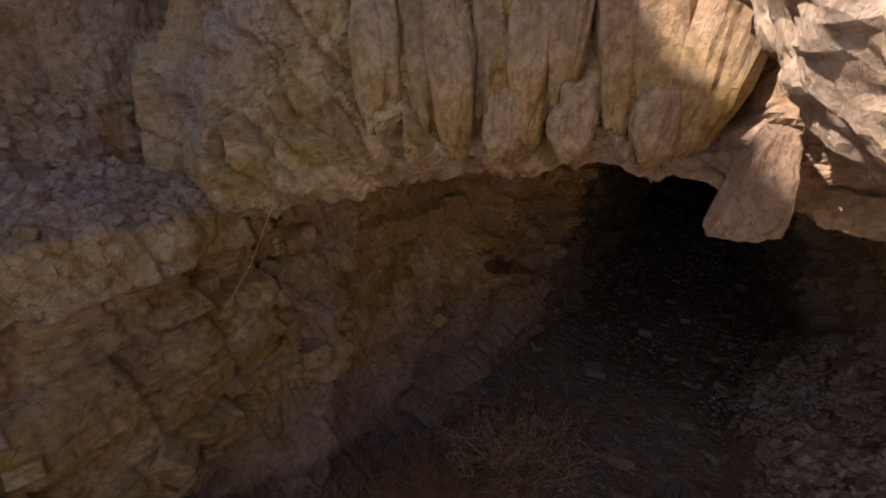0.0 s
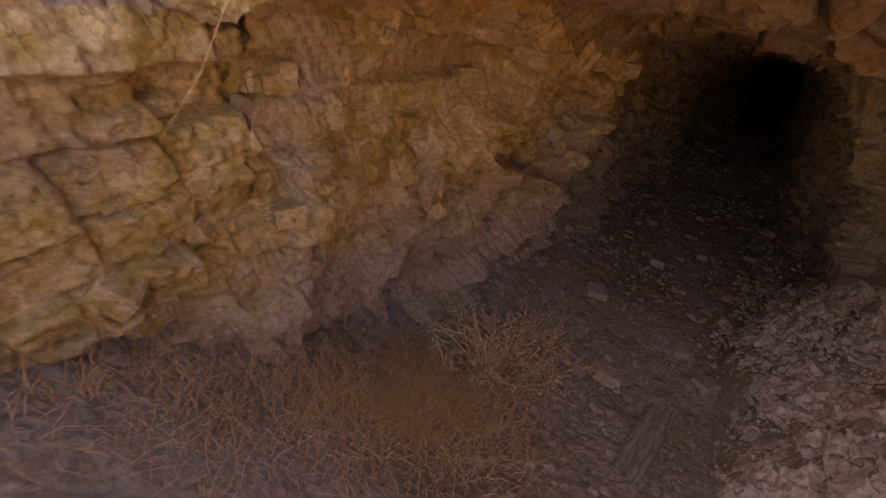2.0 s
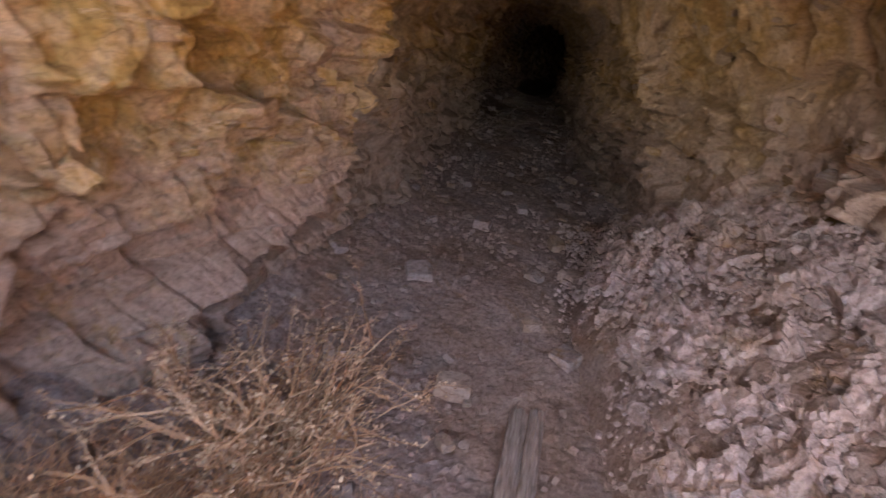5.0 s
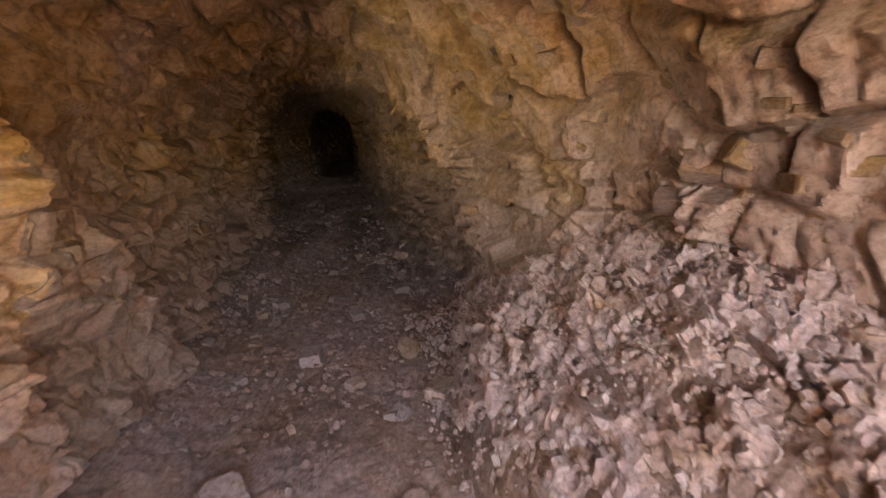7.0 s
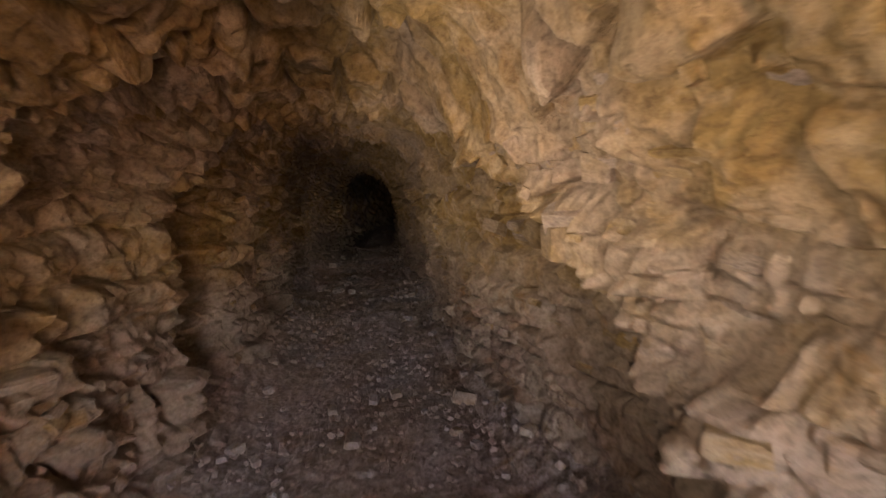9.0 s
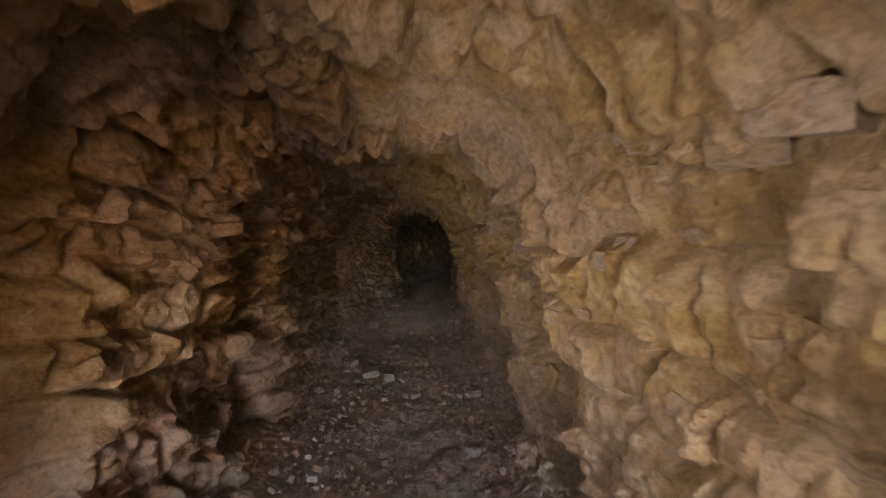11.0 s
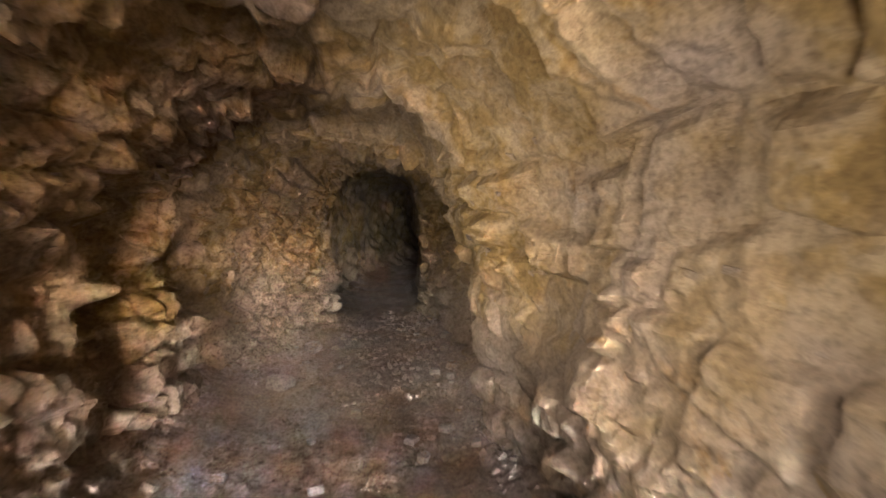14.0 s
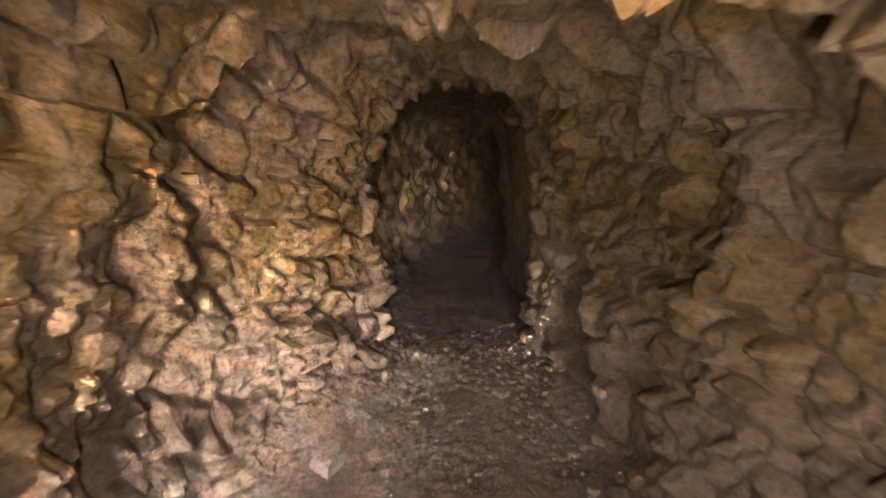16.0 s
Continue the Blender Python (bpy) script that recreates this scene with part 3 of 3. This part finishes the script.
def valley():
    x = np.linspace(-1, 1, 140)[:, None]
    y = np.linspace(0, 1, 140)[None, :]
    x, y = np.sign(x) * np.abs(x) ** 2.5 * 1200 + 0 * y, -3.0 - y ** 2.2 * 1500 + 0 * x
    z = 1.3 + 0.0 * y - 0.25 * np.clip(-y - 8, 0, 60) + 0 * x
    g = np.stack([x, y, z], -1)
    g[..., 2] += (0.25 * fbm(g.reshape(-1, 3) * 0.2, 4, 2)).reshape(g.shape[:2]) - 0.1
    return g


def flank(x0, x1, ys, zs):
    x = np.linspace(x0, x1, 60)[:, None]
    y = np.linspace(-5.0, 0.6, 60)[None, :]
    g = np.stack([x + 0 * y, y + 0 * x, np.interp(y, ys, zs) + 0 * x], -1)
    g[..., 2] += 0.08 * fbm(g.reshape(-1, 3) * 0.8, 3, 4).reshape(g.shape[:2])
    return g


sheet("ground_flank_left", flank(-40, -3.05, (-5, -3.2, -2.2, 0.6), (1.1, 1.5, 4.6, 5.0)), M_LOW_BOUNCE, "stony hillside added out of view beside the entrance", "hillside", flip=True)
# right flank is unseen too, low to let more skylight across
sheet("ground_flank_right", flank(3.6, 40, (-5, -3.2, -0.6, 0.6), (0.9, 1.2, 1.6, 4.6)), M_LOW_BOUNCE, "stony hillside added out of view beside the entrance", "hillside", flip=True)
sheet("ground_hill", hillside(), M_LOW_BOUNCE, "dry stony hillside above the mine", "hillside")
sheet("ground", valley(), M_LOW_BOUNCE, "dry stony ground sloping away from the entrance", "ground", flip=True)


# ---- pieces and things ----
rng = random.Random(7)


def part(name, bm, material, parent=None, label=""):
    me = bpy.data.meshes.new(name)
    bm.to_mesh(me)
    bm.free()
    me.materials.append(material)
    ob = new(name, me)
    if parent:
        ob.parent = parent
    return tagged(ob, label)


def chunk_mesh(name, seed, material, worn=0.32, flat=1.0):
    """An angular broken stone about 1 across: a jittered block with its corners knocked off."""
    r = random.Random(seed)
    bm = bmesh.new()
    for x in (-0.5, 0.5):
        for y in (-0.5, 0.5):
            for z in (-0.5, 0.5):
                c = Vector((x, y, z * flat))
                cut = r.random()
                for a in range(3):
                    q = c.copy()
                    q[a] *= 1 - 2 * r.uniform(0.05 + worn * 0.15, 0.12 + worn * cut)
                    q += Vector([r.uniform(-0.05, 0.05) for _ in range(3)])
                    bm.verts.new(q)
    hull = bmesh.ops.convex_hull(bm, input=bm.verts)
    bmesh.ops.delete(bm, geom=[e for e in hull["geom_interior"] if isinstance(e, bmesh.types.BMVert)], context="VERTS")
    bmesh.ops.dissolve_limit(bm, angle_limit=radians(9), verts=bm.verts, edges=bm.edges)
    me = bpy.data.meshes.new(name)
    bm.to_mesh(me)
    bm.free()
    me.materials.append(material)
    return me


BLOCKS = [chunk_mesh("rock_block", 100 + i, M_BLOCK, 0.10) for i in range(14)]
SIDE_BLOCKS = [chunk_mesh("rock_block", 150 + i, M_SIDE_BLOCK_DIM, 0.16) for i in range(10)]
STONES = [chunk_mesh("stone", 200 + i, M_STONE, 0.42, 0.8) for i in range(12)]


def wall_blocks(parent, grid, count, big, seed, kinds, sink=0.36):
    """Angular blocks that stand out of a rock face, parts of the wall."""
    r = random.Random(seed)
    n = normals(grid)
    rows, cols = grid.shape[:2]
    for _ in range(count):
        i, j = r.randrange(4, rows - 4), r.randrange(4, cols - 4)
        p, nn = Vector(grid[i, j]), Vector(n[i - 2:i + 3, j - 2:j + 3].mean((0, 1))).normalized()
        if nn.x * (p.x + 0.2) > 0:
            nn = -nn
        size = big * (0.35 + 0.65 * r.random() ** 2.5)
        up = Vector((0, -0.14, 1))
        along = up.cross(nn).normalized()
        up = nn.cross(along).normalized()
        m = Matrix((along, nn, up)).transposed().to_4x4()
        s = Matrix.Diagonal((size * r.uniform(0.8, 1.5), size * r.uniform(0.6, 0.9), size * r.uniform(0.45, 0.95), 1))
        ob = new("rock_block", r.choice(kinds))
        ob.parent = parent
        ob.matrix_basis = Matrix.Translation(p - nn * size * sink) @ m @ pose(0, 0, 0, r.gauss(0, 4), r.gauss(0, 4), r.gauss(0, 6)) @ s


def ground_at(x, y):
    return float(floor_height(np.array([x]), np.array([y]))[0])


# loose stones that lie on the floor
def stone(x, y, size, label="pale broken stone lying on the dusty floor", squash=0.75, turn=None, lift=0.2):
    ob = new("stone", rng.choice(STONES))
    ob.matrix_basis = pose(x, y, ground_at(x, y) + size * squash * lift, rng.gauss(0, 10), rng.gauss(0, 10), rng.uniform(0, 360) if turn is None else turn) @ Matrix.Diagonal((size, size * rng.uniform(0.7, 1), size * squash, 1))
    return tagged(ob, label, "stone", "loose stones on the floor")


for x, y, size in ((-0.75, 2.60, 0.17), (-0.40, 1.66, 0.17), (0.02, 2.3, 0.12), (0.22, 2.05, 0.14), (-0.35, 3.75, 0.16), (0.38, 3.0, 0.18), (0.1, 2.9, 0.10),
                   (-1.0, 1.75, 0.15), (-0.1, 3.3, 0.10), (0.32, 3.6, 0.16), (-0.04, 5.9, 0.13), (0.05, 4.4, 0.14), (-0.1, 4.9, 0.10), (0.55, 4.9, 0.14), (0.83, 6.2, 0.16),
                   (-0.6, 5.0, 0.12), (-0.3, 10.6, 0.16), (-0.15, 10.35, 0.18), (-0.45, 10.9, 0.14), (0.05, 10.2, 0.13), (-0.28, 13.4, 0.20), (-0.05, 14.4, 0.17)):
    stone(x, y, size)
for _ in range(150):
    y = rng.uniform(0.6, 15.5)
    xl, xr = float(smooth_interp(np.array([y]), LEFT)[0]) + 0.15, float(smooth_interp(np.array([y]), RIGHT)[0]) - 0.15
    t = rng.random()
    x = xl + (xr - xl) * (0.5 + 0.5 * math.copysign(abs(2 * t - 1) ** 0.6, t - 0.5))
    stone(x, y, rng.uniform(0.04, 0.10), "small grey-brown stone lying in the dust")


# larger stones on the scree bank
SCREE_STONES = [chunk_mesh("stone", 300 + i, M_SCREE_STONE, 0.42, 0.8) for i in range(8)]
for _ in range(110):
    y = rng.uniform(0.7, 3.7)
    x = float(smooth_interp(np.array([y]), RIGHT)[0]) - rng.uniform(0.12, 0.85)
    size = rng.uniform(0.03, 0.06)
    ob = new("stone", rng.choice(SCREE_STONES))
    ob.matrix_basis = pose(x, y, ground_at(x, y) + 0.03, rng.uniform(0, 360), rng.uniform(0, 360), rng.uniform(0, 360)) @ Matrix.Diagonal((size, size * rng.uniform(0.6, 1), size * rng.uniform(0.5, 0.9), 1))
    tagged(ob, "pale grey angular stone lying on the scree bank", "stone", "stones of the scree bank")


# gravel: nobody could count it
def gravel(name, count, y0, y1, side, lo, hi, material, label, seed):
    r = np.random.RandomState(seed)
    base = []
    for me in STONES[:6]:
        v = np.array([w.co[:] for w in me.vertices])
        base.append((v, [tuple(p.vertices) for p in me.polygons]))
    verts, faces, k = [], [], 0
    y = r.uniform(y0, y1, count)
    xl, xr = smooth_interp(y, LEFT), smooth_interp(y, RIGHT)
    u = r.random_sample(count)
    x = xr - (0.88 + 0.10 * value_noise(np.stack([y * 2.1, y * 0, y * 0], 1), 77)) * u ** 1.2 if side == "right" else xl + (xr - xl) * u
    z = floor_height(x, y)
    size = lo + (hi - lo) * r.random_sample(count) ** 3
    ang = r.uniform(0, 6.28, (count, 2))
    for i in range(count):
        v, f = base[i % 6]
        c, s = math.cos(ang[i, 0]), math.sin(ang[i, 0])
        c2, s2 = math.cos(ang[i, 1] * 0.3), math.sin(ang[i, 1] * 0.3)
        w = v * size[i] * (1.0, 0.8, 0.7)
        w = np.stack([w[:, 0] * c - w[:, 1] * s, w[:, 0] * s + w[:, 1] * c, w[:, 2]], 1)
        w = np.stack([w[:, 0], w[:, 1] * c2 - w[:, 2] * s2, w[:, 1] * s2 + w[:, 2] * c2], 1)
        verts.append(w + (x[i], y[i], z[i] + (0.03 if side == "right" else 0) + size[i] * (0.0 if side == "right" else 0.1)))
        faces += [tuple(q + k for q in p) for p in f]
        k += len(v)
    me = bpy.data.meshes.new(name)
    me.from_pydata(np.concatenate(verts), [], faces)
    me.materials.append(material)
    return tagged(new(name, me), label, "gravel", "", "stuff")


gravel("gravel", 9000, 0.2, 16.5, "all", 0.008, 0.05, M_FLOOR, "fine grey-brown gravel strewn over the tunnel floor", 3)
gravel("scree", 3500, 0.5, 4.2, "right", 0.010, 0.034, M_SCREE, "pale grey scree heaped against the tunnel side", 4)


def gravel_on(name, grid, count, lo, hi, material, label, seed):
    """Small stones strewn over a sheet."""
    r = np.random.RandomState(seed)
    flat = grid.reshape(-1, 3)
    spots = flat[r.randint(0, len(flat), count)]
    verts, faces, k = [], [], 0
    for i in range(count):
        me = STONES[i % 6]
        v = np.array([w.co[:] for w in me.vertices])
        turn = np.array(Euler(r.uniform(0, 6.28, 3)).to_matrix())
        verts.append(v @ turn * (lo + (hi - lo) * r.random_sample() ** 3) + spots[i])
        faces += [tuple(q + k for q in p.vertices) for p in me.polygons]
        k += len(v)
    me = bpy.data.meshes.new(name)
    me.from_pydata(np.concatenate(verts), [], faces)
    me.materials.append(material)
    return tagged(new(name, me), label, "gravel", "", "stuff")


gravel_on("gravel", GRIDS["ledge"], 1500, 0.01, 0.05, M_DIRT, "loose brown gravel lying on the ledge", 8)


# weathered boards half buried by the shrub
def plank(name, label, w, l, h, m, seed):
    r = random.Random(seed)
    bm = bmesh.new()
    n, k = 14, 7
    ring = []
    for i in range(n + 1):
        y = -l / 2 + l * i / n
        row = []
        for j in range(k):
            x = -w / 2 + w * j / (k - 1)
            edge = 0.004 if j in (0, k - 1) else 0
            end = r.uniform(-0.02, 0.02) if i in (0, n) else 0
            row.append((bm.verts.new((x + r.gauss(0, 0.0015), y + end, h / 2 - edge + r.gauss(0, 0.0016) - (0.006 if j == 3 else 0))),
                        bm.verts.new((x, y + end, -h / 2))))
        ring.append(row)
    for i in range(n):
        for j in range(k - 1):
            a, b, c, d = ring[i][j], ring[i + 1][j], ring[i + 1][j + 1], ring[i][j + 1]
            bm.faces.new((a[0], d[0], c[0], b[0]))
            bm.faces.new((a[1], b[1], c[1], d[1]))
        for j in (0, k - 1):
            a, b = ring[i][j], ring[i + 1][j]
            bm.faces.new((a[0], b[0], b[1], a[1]))
    for i in (0, n):
        for j in range(k - 1):
            bm.faces.new((ring[i][j][0], ring[i][j + 1][0], ring[i][j + 1][1], ring[i][j][1]))
    bmesh.ops.recalc_face_normals(bm, faces=bm.faces)
    ob = part(name, bm, M_WOOD)
    ob.matrix_basis = m
    return tagged(ob, label, "board", "weathered boards")


z = ground_at(-0.06, 1.3)
plank("board", "weathered grey split board half buried in dust", 0.085, 0.95, 0.035, pose(-0.137, 1.137, z + 0.02, -2, 3, -10), 1)
plank("board", "weathered grey board lying beside another board", 0.07, 0.95, 0.04, pose(-0.055, 1.147, z + 0.03, -2, -4, -10.5), 2)


# ---- plants ----
def strand(verts, faces, pts, r0, r1):
    """A thin tapered three-sided stem along points."""
    k = len(verts)
    n = len(pts)
    for i, p in enumerate(pts):
        d = (pts[min(i + 1, n - 1)] - pts[max(i - 1, 0)]).normalized()
        a = d.orthogonal().normalized()
        b = d.cross(a)
        r = r0 + (r1 - r0) * i / (n - 1)
        for q in range(3):
            verts.append(p + (a * math.cos(q * 2.094) + b * math.sin(q * 2.094)) * r)
    for i in range(n - 1):
        for q in range(3):
            o = k + i * 3
            faces.append((o + q, o + (q + 1) % 3, o + 3 + (q + 1) % 3, o + 3 + q))


def from_lists(name, verts, faces, material, parent=None, label=""):
    me = bpy.data.meshes.new(name)
    me.from_pydata([tuple(v) for v in verts], [], faces)
    me.materials.append(material)
    ob = new(name, me)
    if parent:
        ob.parent = parent
    return tagged(ob, label)


def shrub(x, y, tall, wide, stems, seed):
    r = random.Random(seed)
    base = new("dry_shrub")
    base.location = (x, y, ground_at(x, y))
    sv, sf, lv, lf = [], [], [], []

    def leaf(p, size):
        a = Vector([r.gauss(0, 1) for _ in range(3)]).normalized()
        b = a.orthogonal().normalized()
        k = len(lv)
        lv.extend([p - a * size * 0.2, p + a * size * 0.5 + b * size * 0.35, p + a * size * 1.1 + b * size * 0.05, p + a * size * 0.5 - b * size * 0.35 + a.cross(b) * size * 0.2])
        lf.append((k, k + 1, k + 2, k + 3))

    def grow(p, d, length, rad, depth):
        n = 6
        pts = [p.copy()]
        for i in range(n):
            d = (d + Vector([r.gauss(0, 0.13) for _ in range(3)]) + Vector((0, 0, 0.03))).normalized()
            p = p + d * length / n
            pts.append(p.copy())
            if depth < 2 and i >= 1:
                for _ in range(r.choice((1, 1, 2)) if depth == 0 else r.choice((0, 1))):
                    side = (d + Vector([r.gauss(0, 0.6) for _ in range(3)])).normalized()
                    grow(p.copy(), side, length * r.uniform(0.25, 0.5), rad * 0.6, depth + 1)
            if i >= 2 and depth > 0 or i >= 4:
                for _ in range(r.choice((0, 1, 1, 2))):
                    leaf(p + Vector([r.gauss(0, 0.008) for _ in range(3)]), r.uniform(0.007, 0.014))
        strand(sv, sf, pts, rad, rad * 0.3)

    for i in range(stems):
        a = r.uniform(0, 6.283)
        out = r.random() ** 0.6
        d = Vector((math.cos(a) * out * wide, math.sin(a) * out * wide, tall * r.uniform(0.75, 1.0)))
        grow(Vector((r.gauss(0, 0.04), r.gauss(0, 0.04), -0.02)), d.normalized(), d.length * r.uniform(0.7, 1.05), r.uniform(0.0050, 0.0085), 0)
    from_lists("stem", sv, sf, M_TWIG, base)
    from_lists("seed_head", lv, lf, M_LEAF, base, "pale curled dry leaves and seed heads")
    return tagged(base, "dry brown tumbleweed-like shrub with pale seed heads", "shrub")


shrub(-1.0, 1.05, 0.47, 0.50, 50, 5)


def grass(name, spots, blades, lo, hi, label, seed, spread=0.21, lean=(0, 0, 0)):
    r = random.Random(seed)
    v, f = [], []
    for _ in range(blades):
        x, y, w = r.choice(spots)
        px, py = x + r.gauss(0, spread * w), y + r.gauss(0, spread * w)
        p = Vector((px, py, ground_at(px, py) - 0.01))
        d = Vector((r.gauss(0, 0.45), r.gauss(0, 0.45), 1)).normalized()
        n, length, pts = 5, r.uniform(lo, hi), [p.copy()]
        for i in range(n):
            d = (d + Vector((r.gauss(0, 0.16), r.gauss(0, 0.16), -0.13)) + Vector(lean) * 0.1).normalized()
            p = p + d * length / n
            pts.append(p.copy())
        strand(v, f, pts, 0.0015, 0.0005)
    ob = from_lists(name, v, f, M_STRAW)
    return tagged(ob, label, "grass", "", "stuff")


grass("dry_grass", ((-1.12, 0.58, 1.0), (-0.95, 0.60, 1.0), (-1.25, 0.4, 0.9), (-1.0, 0.42, 1.1), (-1.35, 0.2, 0.9), (-1.2, 0.15, 1.1), (-1.45, -0.1, 0.8), (-1.4, 0.6, 0.7)), 3000, 0.12, 0.34, "straw-brown dry grass growing at the tunnel mouth", 11)
grass("dry_grass", ((-1.5, -0.35, 1.0), (-1.7, -0.5, 0.8), (-1.3, -0.5, 1.2), (-1.75, -0.85, 0.7)), 900, 0.05, 0.20, "sparse dry grass blades beside the rock face", 12)


def stalk(points, radius=0.0022):
    v, f = [], []
    pts = [Vector(p) for p in points]
    fine = []
    for a, b in zip(pts, pts[1:]):
        fine += [a.lerp(b, t / 4) for t in range(4)]
    strand(v, f, fine + [pts[-1]], radius, radius * 0.5)
    return tagged(from_lists("grass_stalk", v, f, M_STRAW), "thin dry grass stalk leaning on the rock face", "stalk", "dry stalks on the rock")


stalk(((-1.70, -0.27, 1.86), (-1.70, -0.28, 1.74), (-1.73, -0.36, 1.54), (-1.78, -0.46, 1.36)))
stalk(((-1.74, -0.62, 1.22), (-1.75, -0.55, 1.12), (-1.78, -0.50, 1.06)))
stalk(((-1.72, -0.80, 0.98), (-1.74, -0.70, 0.84), (-1.77, -0.62, 0.74)))
stalk(((-1.70, -1.02, 0.62), (-1.66, -0.88, 0.66), (-1.62, -0.76, 0.58)))


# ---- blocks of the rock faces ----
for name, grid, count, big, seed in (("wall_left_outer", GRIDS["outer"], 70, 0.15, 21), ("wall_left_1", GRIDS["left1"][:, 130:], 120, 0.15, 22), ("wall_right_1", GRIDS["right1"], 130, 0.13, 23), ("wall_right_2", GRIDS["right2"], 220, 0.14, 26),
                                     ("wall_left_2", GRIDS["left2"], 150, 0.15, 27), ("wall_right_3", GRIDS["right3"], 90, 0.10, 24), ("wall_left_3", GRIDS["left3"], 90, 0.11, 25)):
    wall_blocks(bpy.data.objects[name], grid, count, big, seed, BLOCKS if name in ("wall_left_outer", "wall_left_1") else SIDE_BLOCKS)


# a wedge of stone hanging from the brow, and lumps beside it
bm = bmesh.new()
r = random.Random(3)
for x, y, z in ((-0.09, -0.07, -0.10), (0.10, -0.07, -0.075), (0.09, 0.08, -0.07), (-0.08, 0.08, -0.09), (-0.055, -0.06, -0.06), (0.09, -0.07, -0.045), (-0.02, -0.05, 0.13), (0.05, -0.05, 0.13), (0.05, 0.06, 0.13), (-0.02, 0.06, 0.13)):
    bm.verts.new((x + r.uniform(-0.008, 0.008), y, z + r.uniform(-0.008, 0.008)))
bmesh.ops.convex_hull(bm, input=bm.verts)
bmesh.ops.subdivide_edges(bm, edges=bm.edges, cuts=9, use_grid_fill=True)
co = np.array([v.co[:] for v in bm.verts])
k = 0.010 * fbm(co * 14, 3, 63) + 0.004 * fbm(co * 60, 2, 65)
bm.normal_update()
for v, q in zip(bm.verts, k):
    v.co += v.normal * float(q)
wedge = part("rock_block", bm, M_LEFT, bpy.data.objects["wall_brow"], "hanging wedge of ochre stone")
wedge.matrix_basis = pose(-0.42, -0.38, 1.995, 0, 4, 8) @ Matrix.Diagonal((0.55, 0.6, 0.85, 1))


# the sunlit boulder lodged in the brow
def boulder(x, y, z, size, seed):
    bm = bmesh.new()
    bmesh.ops.create_icosphere(bm, subdivisions=6, radius=1.0)
    co = np.array([v.co[:] for v in bm.verts])
    p = co * np.array(size)
    d = 1 + 0.16 * fbm(p * 3.2 + seed, 4, 33)
    e, r, v = cells((p + seed) / 0.22, 51)
    d += 0.16 * (r[:, 0] - 0.5) * np.clip(e / 0.15, 0, 1)
    e, r, v = cells((p + seed) / 0.045, 57)
    d += 0.035 * (r[:, 0] - 0.3 * (v * v).sum(1)) * np.clip(e / 0.15, 0, 1)
    for vert, q, k in zip(bm.verts, p, d):
        vert.co = Vector(q) * float(k)
    ob = part("boulder", bm, M_PALE)
    ob.location = (x, y, z)
    return tagged(ob, "pale rough sunlit boulder lodged in the rock brow", "boulder")


boulder(-0.09, -0.66, 2.38, (0.45, 0.27, 0.44), 3)


# knobs of packed mud that hang from the brow
def knob(x, z, w, l, seed):
    r = random.Random(seed)
    bm = bmesh.new()
    bmesh.ops.create_icosphere(bm, subdivisions=4, radius=1.0)
    co = np.array([v.co[:] for v in bm.verts])
    n = fbm(co * 1.6 + seed * 3.7, 3, 44) * 0.22 + fbm(co * 6 + seed, 2, 46) * 0.06
    for vert, c, k in zip(bm.verts, co, n):
        s = 1.0 if c[2] > 0 else 1.0 + 0.25 * c[2]
        vert.co = Vector((c[0] * w * s, c[1] * w * 0.9 * s, math.copysign(abs(c[2]) ** 0.7, c[2]) * l)) * (1 + float(k))
    ob = part("mud_knob", bm, M_BROW, bpy.data.objects["wall_brow"])
    ob.matrix_basis = pose(x, -0.30 + r.uniform(-0.03, 0.03), z + l * 0.8, r.gauss(8, 5), r.gauss(0, 5), 0)


for i, (x, z, w, l) in enumerate(((-1.16, 2.06, 0.055, 0.22), (-1.06, 2.02, 0.06, 0.2), (-0.97, 2.05, 0.055, 0.24), (-0.87, 2.08, 0.05, 0.2), (-0.80, 2.12, 0.045, 0.18), (-0.70, 2.09, 0.05, 0.2),
                                  (-0.62, 2.12, 0.06, 0.18), (-0.52, 2.08, 0.065, 0.2), (-0.92, 2.0, 0.05, 0.09), (-0.76, 2.02, 0.055, 0.08), (-0.60, 2.03, 0.05, 0.09), (-1.28, 2.05, 0.07, 0.2))):
    knob(x, z, w, l, i)
